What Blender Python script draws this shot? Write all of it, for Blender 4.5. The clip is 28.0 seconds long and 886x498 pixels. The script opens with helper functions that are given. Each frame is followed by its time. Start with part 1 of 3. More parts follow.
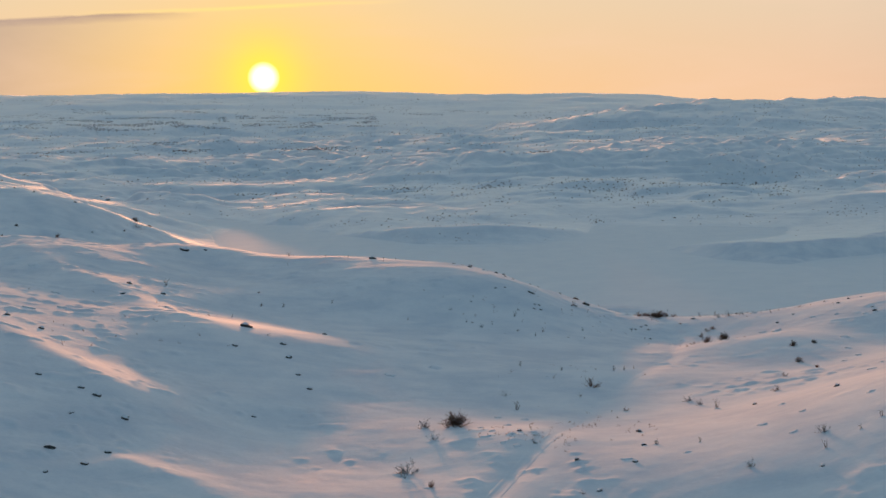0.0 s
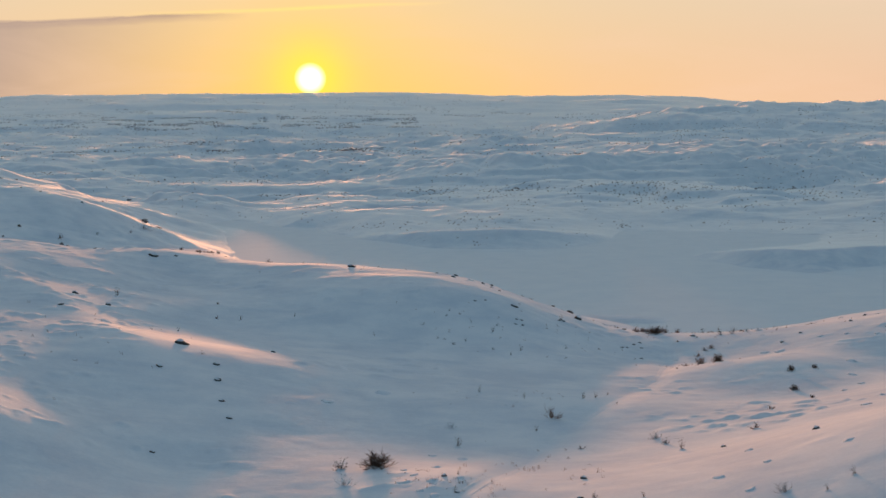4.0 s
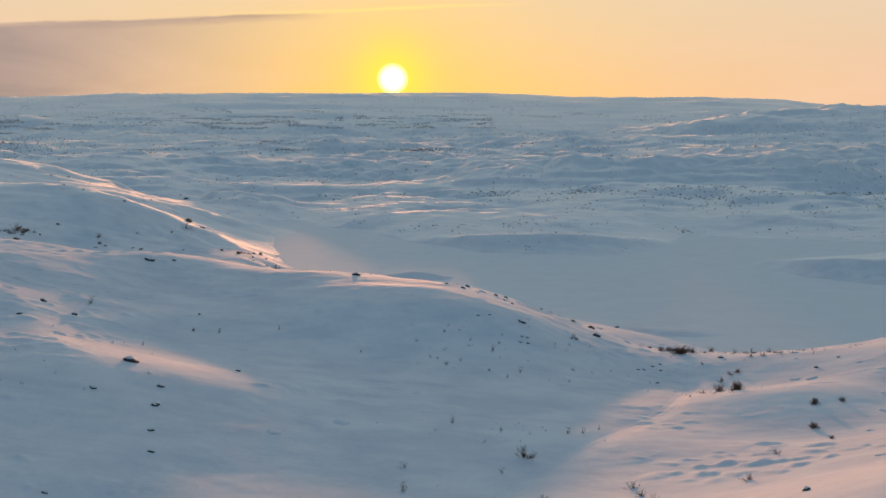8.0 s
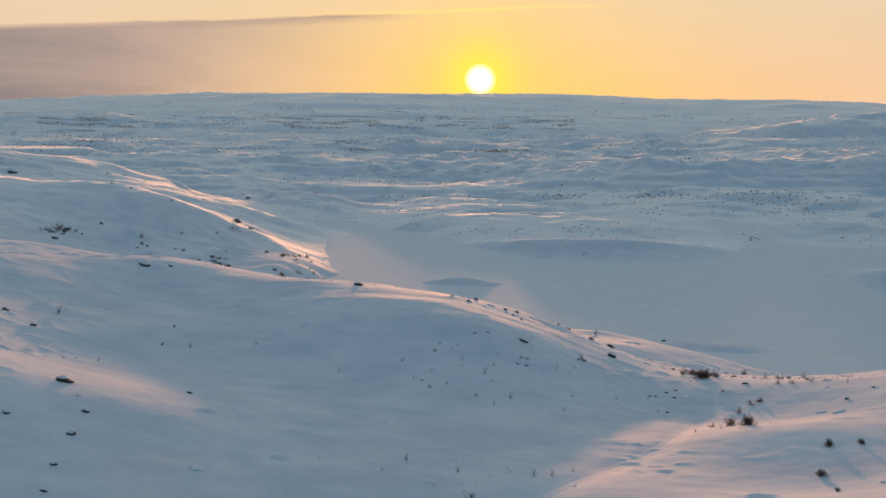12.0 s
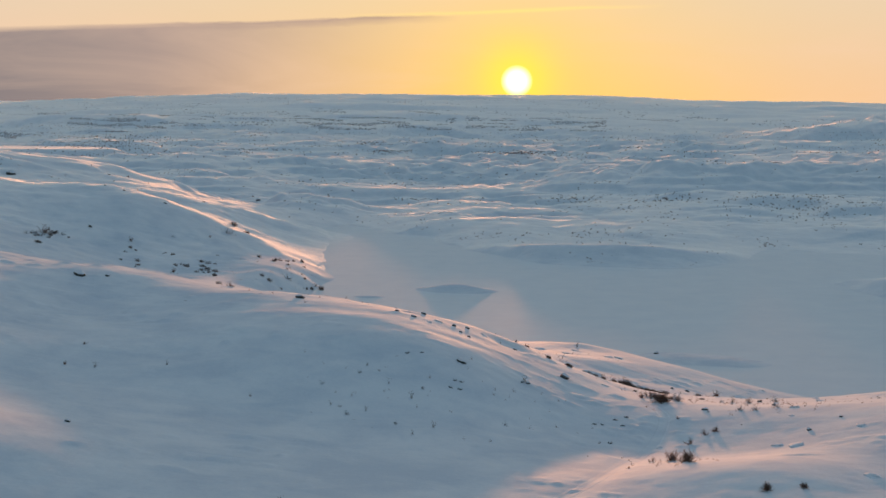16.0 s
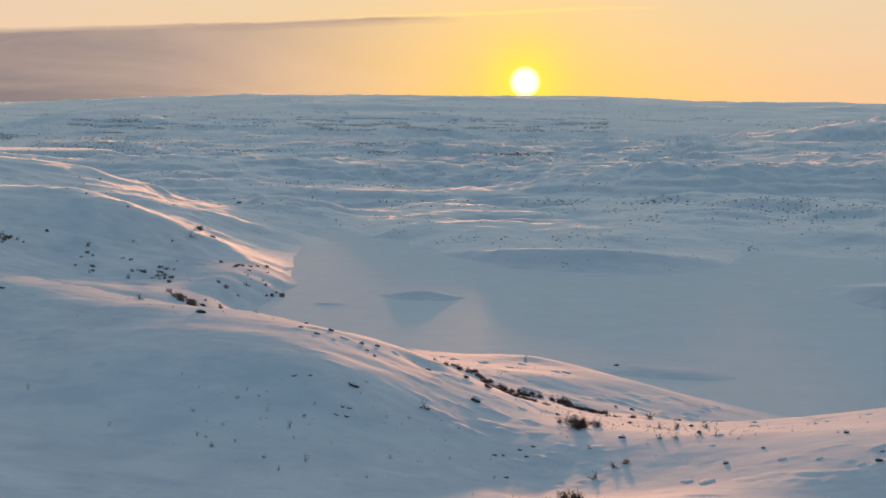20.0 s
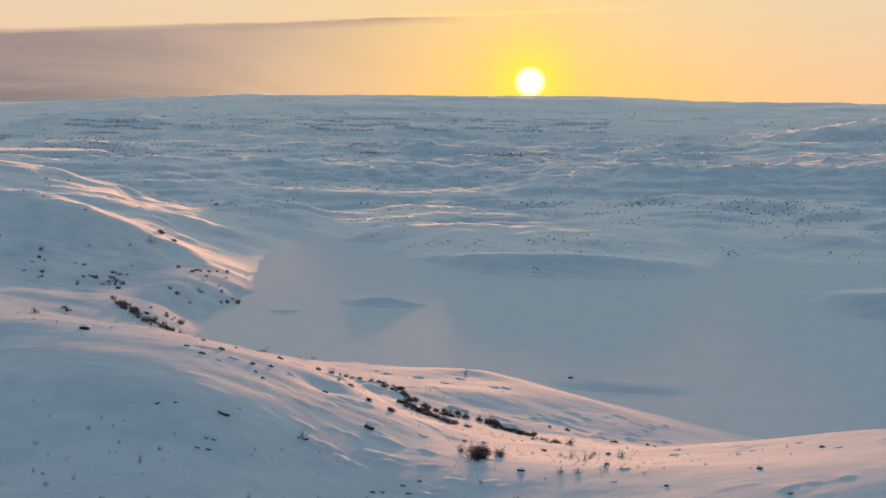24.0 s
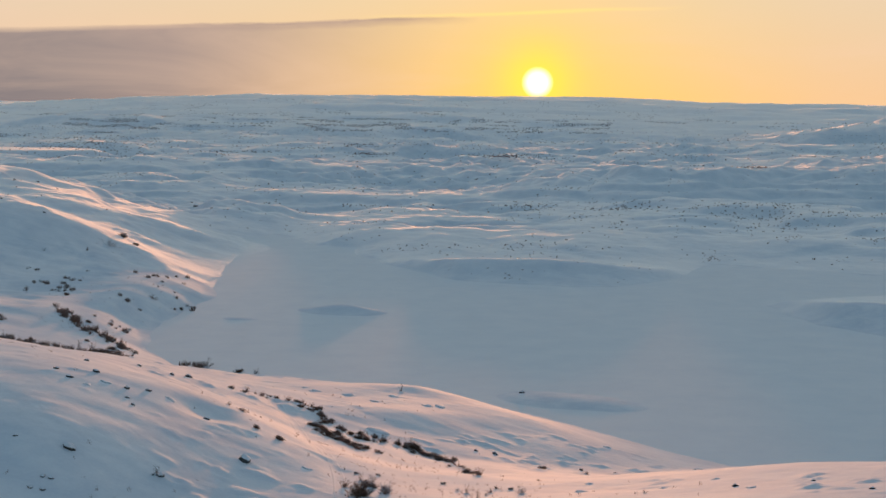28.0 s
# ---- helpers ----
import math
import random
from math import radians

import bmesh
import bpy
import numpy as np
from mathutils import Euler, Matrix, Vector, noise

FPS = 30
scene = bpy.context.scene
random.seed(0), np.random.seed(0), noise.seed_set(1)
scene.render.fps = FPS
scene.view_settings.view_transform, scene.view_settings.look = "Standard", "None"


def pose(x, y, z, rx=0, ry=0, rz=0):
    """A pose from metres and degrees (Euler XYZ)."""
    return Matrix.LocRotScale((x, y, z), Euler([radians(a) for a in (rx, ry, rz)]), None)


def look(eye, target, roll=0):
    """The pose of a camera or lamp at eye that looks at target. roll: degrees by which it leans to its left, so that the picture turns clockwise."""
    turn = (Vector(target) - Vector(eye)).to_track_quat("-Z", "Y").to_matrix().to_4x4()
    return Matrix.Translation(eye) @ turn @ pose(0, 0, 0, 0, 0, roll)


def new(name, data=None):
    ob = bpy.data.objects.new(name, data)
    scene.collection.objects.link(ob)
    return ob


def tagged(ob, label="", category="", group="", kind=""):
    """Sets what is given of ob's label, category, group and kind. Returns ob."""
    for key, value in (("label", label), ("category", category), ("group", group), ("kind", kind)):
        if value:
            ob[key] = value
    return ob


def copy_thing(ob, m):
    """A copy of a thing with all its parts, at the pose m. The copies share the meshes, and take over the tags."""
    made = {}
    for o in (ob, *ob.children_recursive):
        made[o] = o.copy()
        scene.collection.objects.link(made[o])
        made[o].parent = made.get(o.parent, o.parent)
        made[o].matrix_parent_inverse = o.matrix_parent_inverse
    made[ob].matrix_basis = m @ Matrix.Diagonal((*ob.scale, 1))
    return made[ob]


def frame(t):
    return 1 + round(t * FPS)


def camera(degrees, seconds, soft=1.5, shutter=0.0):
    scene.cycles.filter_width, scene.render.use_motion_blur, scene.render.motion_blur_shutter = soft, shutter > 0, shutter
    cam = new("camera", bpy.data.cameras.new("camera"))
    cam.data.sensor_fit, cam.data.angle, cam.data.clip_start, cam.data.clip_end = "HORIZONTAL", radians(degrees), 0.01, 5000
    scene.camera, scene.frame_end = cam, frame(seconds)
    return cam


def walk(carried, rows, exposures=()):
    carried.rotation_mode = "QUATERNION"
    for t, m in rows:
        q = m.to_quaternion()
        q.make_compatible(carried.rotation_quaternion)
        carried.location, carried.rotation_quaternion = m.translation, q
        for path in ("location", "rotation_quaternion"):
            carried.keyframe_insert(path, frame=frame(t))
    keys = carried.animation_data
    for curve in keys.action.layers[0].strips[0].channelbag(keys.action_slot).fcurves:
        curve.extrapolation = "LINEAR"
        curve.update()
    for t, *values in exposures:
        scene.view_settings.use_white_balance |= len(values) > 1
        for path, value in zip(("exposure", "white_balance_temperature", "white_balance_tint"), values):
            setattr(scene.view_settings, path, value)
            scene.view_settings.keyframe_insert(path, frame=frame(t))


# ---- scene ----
cam = camera(37.4, 28.0)
PATH = [
    (0.0, look((-0.01, 0.00, 60.03), (13.20, 98.37, 47.82), -0.701)),
    (1.0, look((3.13, 3.74, 59.78), (15.54, 102.22, 47.60), -0.628)),
    (2.0, look((6.16, 7.36, 59.55), (17.79, 105.94, 47.44), -0.552)),
    (2.5, look((7.63, 9.14, 59.42), (18.88, 107.76, 47.31), -0.520)),
    (4.5, look((13.83, 16.67, 58.97), (22.93, 115.53, 46.93), -0.407)),
    (5.0, look((15.38, 18.55, 58.84), (23.59, 117.48, 46.82), -0.364)),
    (6.0, look((18.43, 22.31, 58.64), (25.04, 121.37, 46.64), -0.277)),
    (7.0, look((21.43, 26.09, 58.48), (26.71, 125.22, 46.48), -0.184)),
    (8.0, look((24.43, 29.88, 58.29), (28.20, 129.08, 46.31), -0.081)),
    (9.0, look((27.39, 33.64, 58.12), (29.41, 132.90, 46.16), 0.022)),
    (10.0, look((30.38, 37.29, 57.98), (30.70, 136.57, 46.04), 0.108)),
    (11.0, look((33.33, 40.91, 57.88), (32.02, 140.19, 45.95), 0.200)),
    (12.0, look((36.17, 44.42, 57.81), (33.44, 143.67, 45.88), 0.283)),
    (12.5, look((37.62, 46.16, 57.77), (34.46, 145.40, 45.86), 0.321)),
    (14.5, look((43.41, 53.02, 57.59), (38.75, 152.21, 45.72), 0.360)),
    (15.0, look((44.94, 54.71, 57.60), (39.99, 153.88, 45.74), 0.366)),
    (16.0, look((47.80, 58.01, 57.59), (42.34, 157.16, 45.75), 0.364)),
    (17.0, look((50.70, 61.33, 57.56), (44.91, 160.46, 45.73), 0.371)),
    (18.0, look((53.61, 64.73, 57.53), (47.73, 163.86, 45.72), 0.356)),
    (19.0, look((56.50, 68.14, 57.50), (50.51, 167.26, 45.70), 0.354)),
    (20.0, look((59.35, 71.53, 57.44), (53.27, 170.64, 45.66), 0.339)),
    (21.0, look((62.07, 74.97, 57.38), (55.88, 174.08, 45.61), 0.325)),
    (21.5, look((63.47, 76.69, 57.37), (57.23, 175.80, 45.60), 0.325)),
    (23.5, look((69.08, 83.23, 57.39), (62.66, 182.32, 45.61), 0.346)),
    (24.0, look((70.55, 84.83, 57.40), (64.09, 183.93, 45.63), 0.365)),
    (25.0, look((73.35, 87.98, 57.43), (66.74, 187.07, 45.66), 0.392)),
    (26.0, look((76.18, 91.20, 57.47), (69.46, 190.28, 45.71), 0.426)),
    (27.0, look((78.93, 94.43, 57.55), (72.10, 193.50, 45.80), 0.479)),
    (28.0, look((81.63, 97.64, 57.63), (74.65, 196.70, 45.88), 0.534)),
]
walk(cam, PATH, [(0.0, 1.28), (28.0, 1.28)])

# ---- sky and sun ----
SUN_UP = 1.5
world = bpy.data.worlds.new("winter_sky")
scene.world = world
world.use_nodes = True


def node_kit(tree):
    """Short ways to add nodes and links to a tree."""
    def add(kind, **values):
        n = tree.nodes.new(kind)
        for key, v in values.items():
            if key == "op":
                n.operation = v
            elif key == "blend":
                n.data_type, n.blend_type = "RGBA", v
        return n

    def feed(socket, v):
        if isinstance(v, bpy.types.NodeSocket):
            tree.links.new(v, socket)
        else:
            socket.default_value = v

    def calc(op, a, b=0.0, c=0.0):
        n = add("ShaderNodeMath", op=op)
        feed(n.inputs[0], a), feed(n.inputs[1], b), feed(n.inputs[2], c)
        return n.outputs[0]

    def ramp(v, stops):
        n = add("ShaderNodeValToRGB")
        feed(n.inputs[0], v)
        el = n.color_ramp.elements
        while len(el) < len(stops):
            el.new(0.5)
        for e, (at, col) in zip(el, stops):
            e.position, e.color = at, (*col, 1)
        return n.outputs[0]

    def mix(fac, a, b, blend="MIX"):
        n = add("ShaderNodeMix", blend=blend)
        feed(n.inputs[0], fac), feed(n.inputs[6], a), feed(n.inputs[7], b)
        return n.outputs[2]

    def grain(size, vector=None, detail=4.0, rough=0.55, warp=0.0):
        n = add("ShaderNodeTexNoise")
        n.inputs["Scale"].default_value = 1.0 / size
        n.inputs["Detail"].default_value, n.inputs["Roughness"].default_value = detail, rough
        n.inputs["Distortion"].default_value = warp
        if vector:
            tree.links.new(vector, n.inputs["Vector"])
        return n.outputs[0]

    return add, feed, calc, ramp, mix, grain


def build_sky():
    tree = world.node_tree
    tree.nodes.clear()
    add, feed, calc, ramp, mix, grain = node_kit(tree)
    coord = add("ShaderNodeTexCoord").outputs["Generated"]
    split = add("ShaderNodeSeparateXYZ")
    feed(split.inputs[0], coord)
    x, y, z = split.outputs
    up = calc("MULTIPLY", calc("ARCSINE", z), 180 / math.pi)          # degrees over the horizon
    side = calc("MULTIPLY", calc("ARCTAN2", x, y), 180 / math.pi)     # degrees to the right of the sun
    sky = add("ShaderNodeTexSky")
    sky.sky_type, sky.sun_disc = "NISHITA", False
    sky.sun_elevation, sky.sun_rotation = radians(2.0), 0.0
    sky.air_density, sky.dust_density, sky.ozone_density = 1.0, 1.2, 3.0
    pale = add("ShaderNodeHueSaturation")
    pale.inputs["Saturation"].default_value, pale.inputs["Value"].default_value = SKY_PALE, SKY_GAIN
    feed(pale.inputs["Color"], sky.outputs[0])
    high = mix(1.0, pale.outputs[0], (1.12, 1.0, 0.755, 1), "MULTIPLY")
    # the low band of warm air round the horizon, and its gold patch at the sun
    low = ramp(calc("DIVIDE", calc("ABSOLUTE", side), 180), [
        (0.0, (0.45, 0.265, 0.07)), (0.022, (0.44, 0.265, 0.09)), (0.067, (0.40, 0.25, 0.13)), (0.133, (0.37, 0.24, 0.155)), (0.35, (0.14, 0.15, 0.16)), (1.0, (0.012, 0.062, 0.088))])
    upper = ramp(calc("DIVIDE", calc("ABSOLUTE", side), 180), [
        (0.0, (0.355, 0.278, 0.175)), (0.067, (0.345, 0.272, 0.185)), (0.133, (0.33, 0.268, 0.195)), (0.35, (0.11, 0.14, 0.17)), (1.0, (0.012, 0.062, 0.090))])
    band = mix(ramp(calc("DIVIDE", up, 5.0), [(0.0, (0, 0, 0)), (1.0, (1, 1, 1))]), low, upper)
    air = mix(ramp(calc("DIVIDE", up, 30.0), [(0.15, (0, 0, 0)), (1.0, (1, 1, 1))]), band, high)
    # a flat bank of mauve cloud to the left of the sun, with a torn upper edge
    flat = add("ShaderNodeCombineXYZ")
    feed(flat.inputs[0], calc("MULTIPLY", side, 0.22)), feed(flat.inputs[1], up)
    streak = grain(1.3, flat.outputs[0], 5.0, 0.55, 0.4)
    edge = calc("ADD", calc("ADD", 3.5, calc("MULTIPLY", side, 0.04)), calc("MULTIPLY", calc("SUBTRACT", streak, 0.5), 0.35))
    depth = calc("SUBTRACT", edge, up)
    thick = calc("ADD", 0.22, calc("MULTIPLY", calc("MAXIMUM", calc("SUBTRACT", -4.0, side), 0.0), 0.30))
    into = ramp(calc("DIVIDE", depth, 0.5), [(0.0, (0, 0, 0)), (0.5, (1, 1, 1))])
    out_of = ramp(calc("DIVIDE", depth, thick), [(0.35, (1, 1, 1)), (1.0, (0.9, 0.9, 0.9))])
    reach = ramp(calc("DIVIDE", calc("SUBTRACT", 1.0, side), 40.0), [(0.05, (0, 0, 0)), (0.42, (0.95, 0.95, 0.95))])
    bank = ramp(calc("DIVIDE", calc("ADD", side, 40.0), 40.0), [(0.3, (0.068, 0.065, 0.076)), (0.5, (0.100, 0.087, 0.092)), (0.68, (0.165, 0.124, 0.113)), (0.9, (0.26, 0.18, 0.125))])
    air = mix(calc("MULTIPLY", calc("MULTIPLY", into, out_of), reach), air, bank)
    # the darker lip of the bank, torn out to a point towards the sun
    torn = calc("ADD", depth, calc("MULTIPLY", calc("SUBTRACT", grain(0.5, flat.outputs[0], 4.0, 0.6, 0.8), 0.5), 0.22))
    lip = ramp(calc("ADD", calc("MULTIPLY", torn, 1.3), 0.1), [(0.10, (0, 0, 0)), (0.24, (1, 1, 1)), (0.34, (0.7, 0.7, 0.7)), (0.62, (0, 0, 0))])
    along = ramp(calc("DIVIDE", calc("ADD", side, 24.0), 24.0), [(0.1, (0, 0, 0)), (0.45, (0.7, 0.7, 0.7)), (0.76, (0.95, 0.95, 0.95)), (0.90, (0, 0, 0))])
    air = mix(calc("MULTIPLY", lip, along), air, (0.172, 0.125, 0.113, 1))
    rim = calc("MULTIPLY", ramp(calc("ABSOLUTE", calc("ADD", depth, 0.02)), [(0.0, (1, 1, 1)), (0.12, (0, 0, 0))]), ramp(calc("DIVIDE", calc("ADD", side, 8.0), 16.0), [(0.0, (0, 0, 0)), (0.5, (0.8, 0.8, 0.8)), (0.9, (0, 0, 0))]))
    air = mix(rim, air, (0.50, 0.37, 0.12, 1))
    veil = ramp(grain(2.6, flat.outputs[0], 6.0, 0.6, 0.6), [(0.45, (0, 0, 0)), (0.75, (0.35, 0.35, 0.35))])
    air = mix(calc("MULTIPLY", veil, ramp(calc("DIVIDE", up, 20.0), [(0.0, (1, 1, 1)), (1.0, (0, 0, 0))])), air, (0.40, 0.27, 0.19, 1))
    # the sun's own disc and the light round it
    dx, dy = calc("MULTIPLY", side, 1.0), calc("SUBTRACT", up, SUN_SEEN)
    away = calc("SQRT", calc("ADD", calc("MULTIPLY", dx, dx), calc("MULTIPLY", dy, dy)))
    gold = calc("EXPONENT", calc("MULTIPLY", calc("POWER", calc("DIVIDE", away, 1.45), 2.0), -1.0))
    warm = calc("EXPONENT", calc("MULTIPLY", calc("DIVIDE", away, 3.4), -1.0))
    disc = ramp(away, [(0.08, (1, 1, 1)), (0.36, (0.5, 0.5, 0.5)), (0.70, (0, 0, 0))])
    air = mix(calc("MULTIPLY", warm, 0.8), air, (0.52, 0.31, 0.06, 1))
    air = mix(calc("MULTIPLY", gold, 0.85), air, (0.56, 0.385, 0.03, 1))
    light = mix(1.0, (1.2, 1.1, 0.95, 1), disc, "MULTIPLY")
    back = add("ShaderNodeBackground")
    feed(back.inputs[0], mix(1.0, air, light, "ADD"))
    out = add("ShaderNodeOutputWorld")
    tree.links.new(back.outputs[0], out.inputs[0])


SKY_GAIN, SKY_PALE, SUN_SEEN = 0.262, 0.84, 0.53
build_sky()
sun_data = bpy.data.lights.new("sun", "SUN")
sun_data.energy, sun_data.angle, sun_data.color = 1.32, radians(1.8), (1.0, 0.42, 0.18)
sun = new("sun", sun_data)
sun.matrix_world = look((0, 4000 * math.cos(radians(SUN_UP)), 4000 * math.sin(radians(SUN_UP))), (0, 0, 0))

# ---- materials ----
def material(name, rough=0.8):
    m = bpy.data.materials.new(name)
    m.use_nodes = True
    kit = node_kit(m.node_tree)
    bsdf = m.node_tree.nodes["Principled BSDF"]
    bsdf.inputs["Roughness"].default_value = rough
    return m, bsdf, kit, m.node_tree


def snow_material(name, tint, fine, rough, gloss=0.22, shade_contrast=0.45, sheen=0.3, lumpy=0.2):
    """Wind-packed snow: dry grain, long low drifts across the wind, slightly glossy crust."""
    m, bsdf, (add, feed, calc, ramp, mix, grain), tree = material(name, rough)
    place = add("ShaderNodeTexCoord").outputs["Object"]
    drift = add("ShaderNodeMapping")
    drift.inputs["Rotation"].default_value = (0, 0, radians(-6))
    drift.inputs["Scale"].default_value = (0.6, 1.0, 1.0)
    feed(drift.inputs["Vector"], place)
    patches = grain(9.0, place, 5.0, 0.6)
    fine_grain = grain(0.35, place, 3.0, 0.6)
    sastrugi = grain(1.3, drift.outputs[0], 5.0, 0.6, 0.5)
    broad_noise = grain(5.5, drift.outputs[0], 6.0, 0.62, 0.8)
    # bluish darker mottling: soft shade on the snow put into its colour
    dark, pale = (tint[0] * 0.80, tint[1] * 0.85, tint[2] * 0.91), tuple(c * 1.03 for c in tint)
    shade_mottle = calc("ADD", calc("MULTIPLY", patches, 0.55), calc("MULTIPLY", broad_noise, 0.45))
    spread = 0.13 / max(shade_contrast, 0.1) * 0.45
    col = mix(ramp(shade_mottle, [(0.49 - spread, (0, 0, 0)), (0.49 + spread, (1, 1, 1))]), (*dark, 1), (*pale, 1))
    col = mix(0.18, col, ramp(fine_grain, [(0.3, (0.70, 0.71, 0.74)), (0.7, (0.95, 0.95, 0.96))]))
    feed(bsdf.inputs["Base Color"], col)
    feed(bsdf.inputs["Roughness"], calc("ADD", rough - 0.08, calc("MULTIPLY", patches, 0.16)))
    bsdf.inputs["Specular IOR Level"].default_value = gloss
    bsdf.inputs["Sheen Weight"].default_value, bsdf.inputs["Sheen Roughness"].default_value = sheen, 0.36
    bump = add("ShaderNodeBump")
    bump.inputs["Strength"].default_value, bump.inputs["Distance"].default_value = 0.75, 0.05 * fine
    feed(bump.inputs["Height"], calc("ADD", calc("ADD", sastrugi, calc("MULTIPLY", fine_grain, 0.3)), calc("MULTIPLY", broad_noise, lumpy)))
    feed(bsdf.inputs["Normal"], bump.outputs[0])
    return m


SNOW = snow_material("wind_packed_snow", (0.84, 0.84, 0.86), 1.0, 0.82, 0.10, 0.6, 0.0)
LAKE_SNOW = snow_material("snow_on_lake_ice", (0.90, 0.90, 0.895), 0.05, 0.75, 0.08, 0.16, 0.15)
# the same snow far off, its strong sheen standing in for distance haze
FAR_SNOW = snow_material("hazy_far_snow", (0.83, 0.83, 0.85), 1.0, 0.76, 0.2, 0.45, 0.9, 4.0)
# ---- the lie of the land ----
SHORE = [
    (-7, 381), (4, 366), (24, 354), (48, 347), (74, 336), (96, 318), (112, 300), (135, 293), (165, 304), (196, 334),
    (250, 372), (300, 412), (262, 431), (219, 436), (196, 428), (172, 414), (154, 432), (146, 465), (163, 478), (192, 488),
    (206, 498), (214, 519), (196, 529), (176, 537), (158, 548), (143, 552), (125, 513), (108, 493), (91, 491), (74, 495),
    (56, 503), (40, 523), (20, 562), (13, 585), (1, 588), (-13, 611), (-26, 623), (-37, 608), (-26, 576), (-24, 555),
    (-21, 520), (-18, 484), (-12, 459), (-14, 436), (-16, 417),
]


def lattice(ix, iy, seed):
    n = (ix * 374761393 + iy * 668265263 + seed * 974711) & 0xFFFFFFFF
    n = ((n ^ (n >> 13)) * 1274126177) & 0xFFFFFFFF
    n = (n ^ (n >> 16)) & 0xFFFFFFFF
    return n / 4294967295.0 * 2.0 - 1.0


def swell(x, y, seed=0):
    """Smooth noise from -1 to 1 with a cell of one unit."""
    fx, fy = np.floor(x), np.floor(y)
    ix, iy = fx.astype(np.int64), fy.astype(np.int64)
    u, v = x - fx, y - fy
    u, v = u * u * u * (u * (u * 6 - 15) + 10), v * v * v * (v * (v * 6 - 15) + 10)
    a, b = lattice(ix, iy, seed), lattice(ix + 1, iy, seed)
    c, d = lattice(ix, iy + 1, seed), lattice(ix + 1, iy + 1, seed)
    return (a + (b - a) * u) * (1 - v) + (c + (d - c) * u) * v


def fbm(x, y, size, octaves=4, seed=0, gain=0.5):
    total, amp, k = np.zeros_like(x), 1.0, 1.0 / size
    for i in range(octaves):
        c, s = math.cos(0.6 * i), math.sin(0.6 * i)
        total = total + amp * swell((c * x - s * y) * k + 17.3 * i, (s * x + c * y) * k - 9.1 * i, seed + i)
        amp, k = amp * gain, k * 2.03
    return total


def step(a, b, v):
    t = np.clip((v - a) / (b - a), 0, 1)
    return t * t * (3 - 2 * t)


def shore_distance(x, y):
    """Metres to the lake's shore, negative on the lake."""
    best, inside = np.full(x.shape, 1e9), np.zeros(x.shape, bool)
    for (ax, ay), (bx, by) in zip(SHORE, SHORE[1:] + SHORE[:1]):
        ex, ey = bx - ax, by - ay
        t = np.clip(((x - ax) * ex + (y - ay) * ey) / (ex * ex + ey * ey), 0, 1)
        best = np.minimum(best, (x - ax - t * ex) ** 2 + (y - ay - t * ey) ** 2)
        cross = (ay > y) != (by > y)
        inside ^= cross & (x < (bx - ax) * (y - ay) / ((by - ay) or 1e-9) + ax)
    return np.sqrt(best) * np.where(inside, -1, 1)


def hill(x, y, cx, cy, rx, ry, turn=0.0):
    c, s = math.cos(radians(turn)), math.sin(radians(turn))
    u, v = (c * (x - cx) + s * (y - cy)) / rx, (-s * (x - cx) + c * (y - cy)) / ry
    return np.exp(-0.5 * (u * u + v * v))


def crest(x, y, line, width):
    """A long back of snow along a line of (x, y, height)."""
    out = np.zeros_like(x)
    for (ax, ay, ah), (bx, by, bh) in zip(line, line[1:]):
        ex, ey = bx - ax, by - ay
        t = np.clip(((x - ax) * ex + (y - ay) * ey) / (ex * ex + ey * ey), 0, 1)
        d2 = (x - ax - t * ex) ** 2 + (y - ay - t * ey) ** 2
        out = np.maximum(out, (ah + (bh - ah) * t) / (1 + d2 / width ** 2))
    return out


def lowland(x, y):
    """The broad form before single hills: a 27 m upland that falls to the shore, low country beyond the lake, a far plain."""
    d = shore_distance(x + 2.2 * fbm(x, y, 20.0, 2, 5), y + 2.2 * fbm(x, y, 20.0, 2, 9))
    out = np.maximum(d, 0)
    middle = 405 + 235 * step(10, -35, x) - 40 * step(80, 160, x)
    high = 27 * (1 - step(middle - 60, middle + 90, y)) + 4.5
    z = high * (1 - np.exp(-(out / 88) ** 1.25)) + 0.028 * np.minimum(out, 20)
    z = z - 36 * step(650, 2300, y) + np.where(d < 0, -0.25 + 0.02 * np.maximum(d, -12), 0)
    return z, d
NEAR_HILLS = [  # x, y, height, radius
    (-55, 60, 4.3, 21), (-20, 60, 0.8, 21), (12, 60, -3.5, 21), (44, 60, -0.8, 21), (76, 60, 4.1, 21), (112, 60, 6.7, 21), (-55, 92, 2.8, 21), (-20, 92, -0.6, 21),
    (44, 92, 1.8, 21), (76, 92, 3.8, 21), (112, 92, -0.5, 21), (-55, 124, 4.6, 21), (-20, 124, 1.5, 21), (12, 124, -2.6, 21), (44, 124, -2.3, 21), (76, 124, 0.5, 21),
    (112, 124, 4.0, 21), (-55, 156, 4.2, 21), (44, 156, -0.8, 21), (76, 156, 0.9, 21), (112, 156, 2.4, 21), (-55, 188, 4.1, 21), (-20, 188, 0.5, 21), (12, 188, -2.4, 21),
]
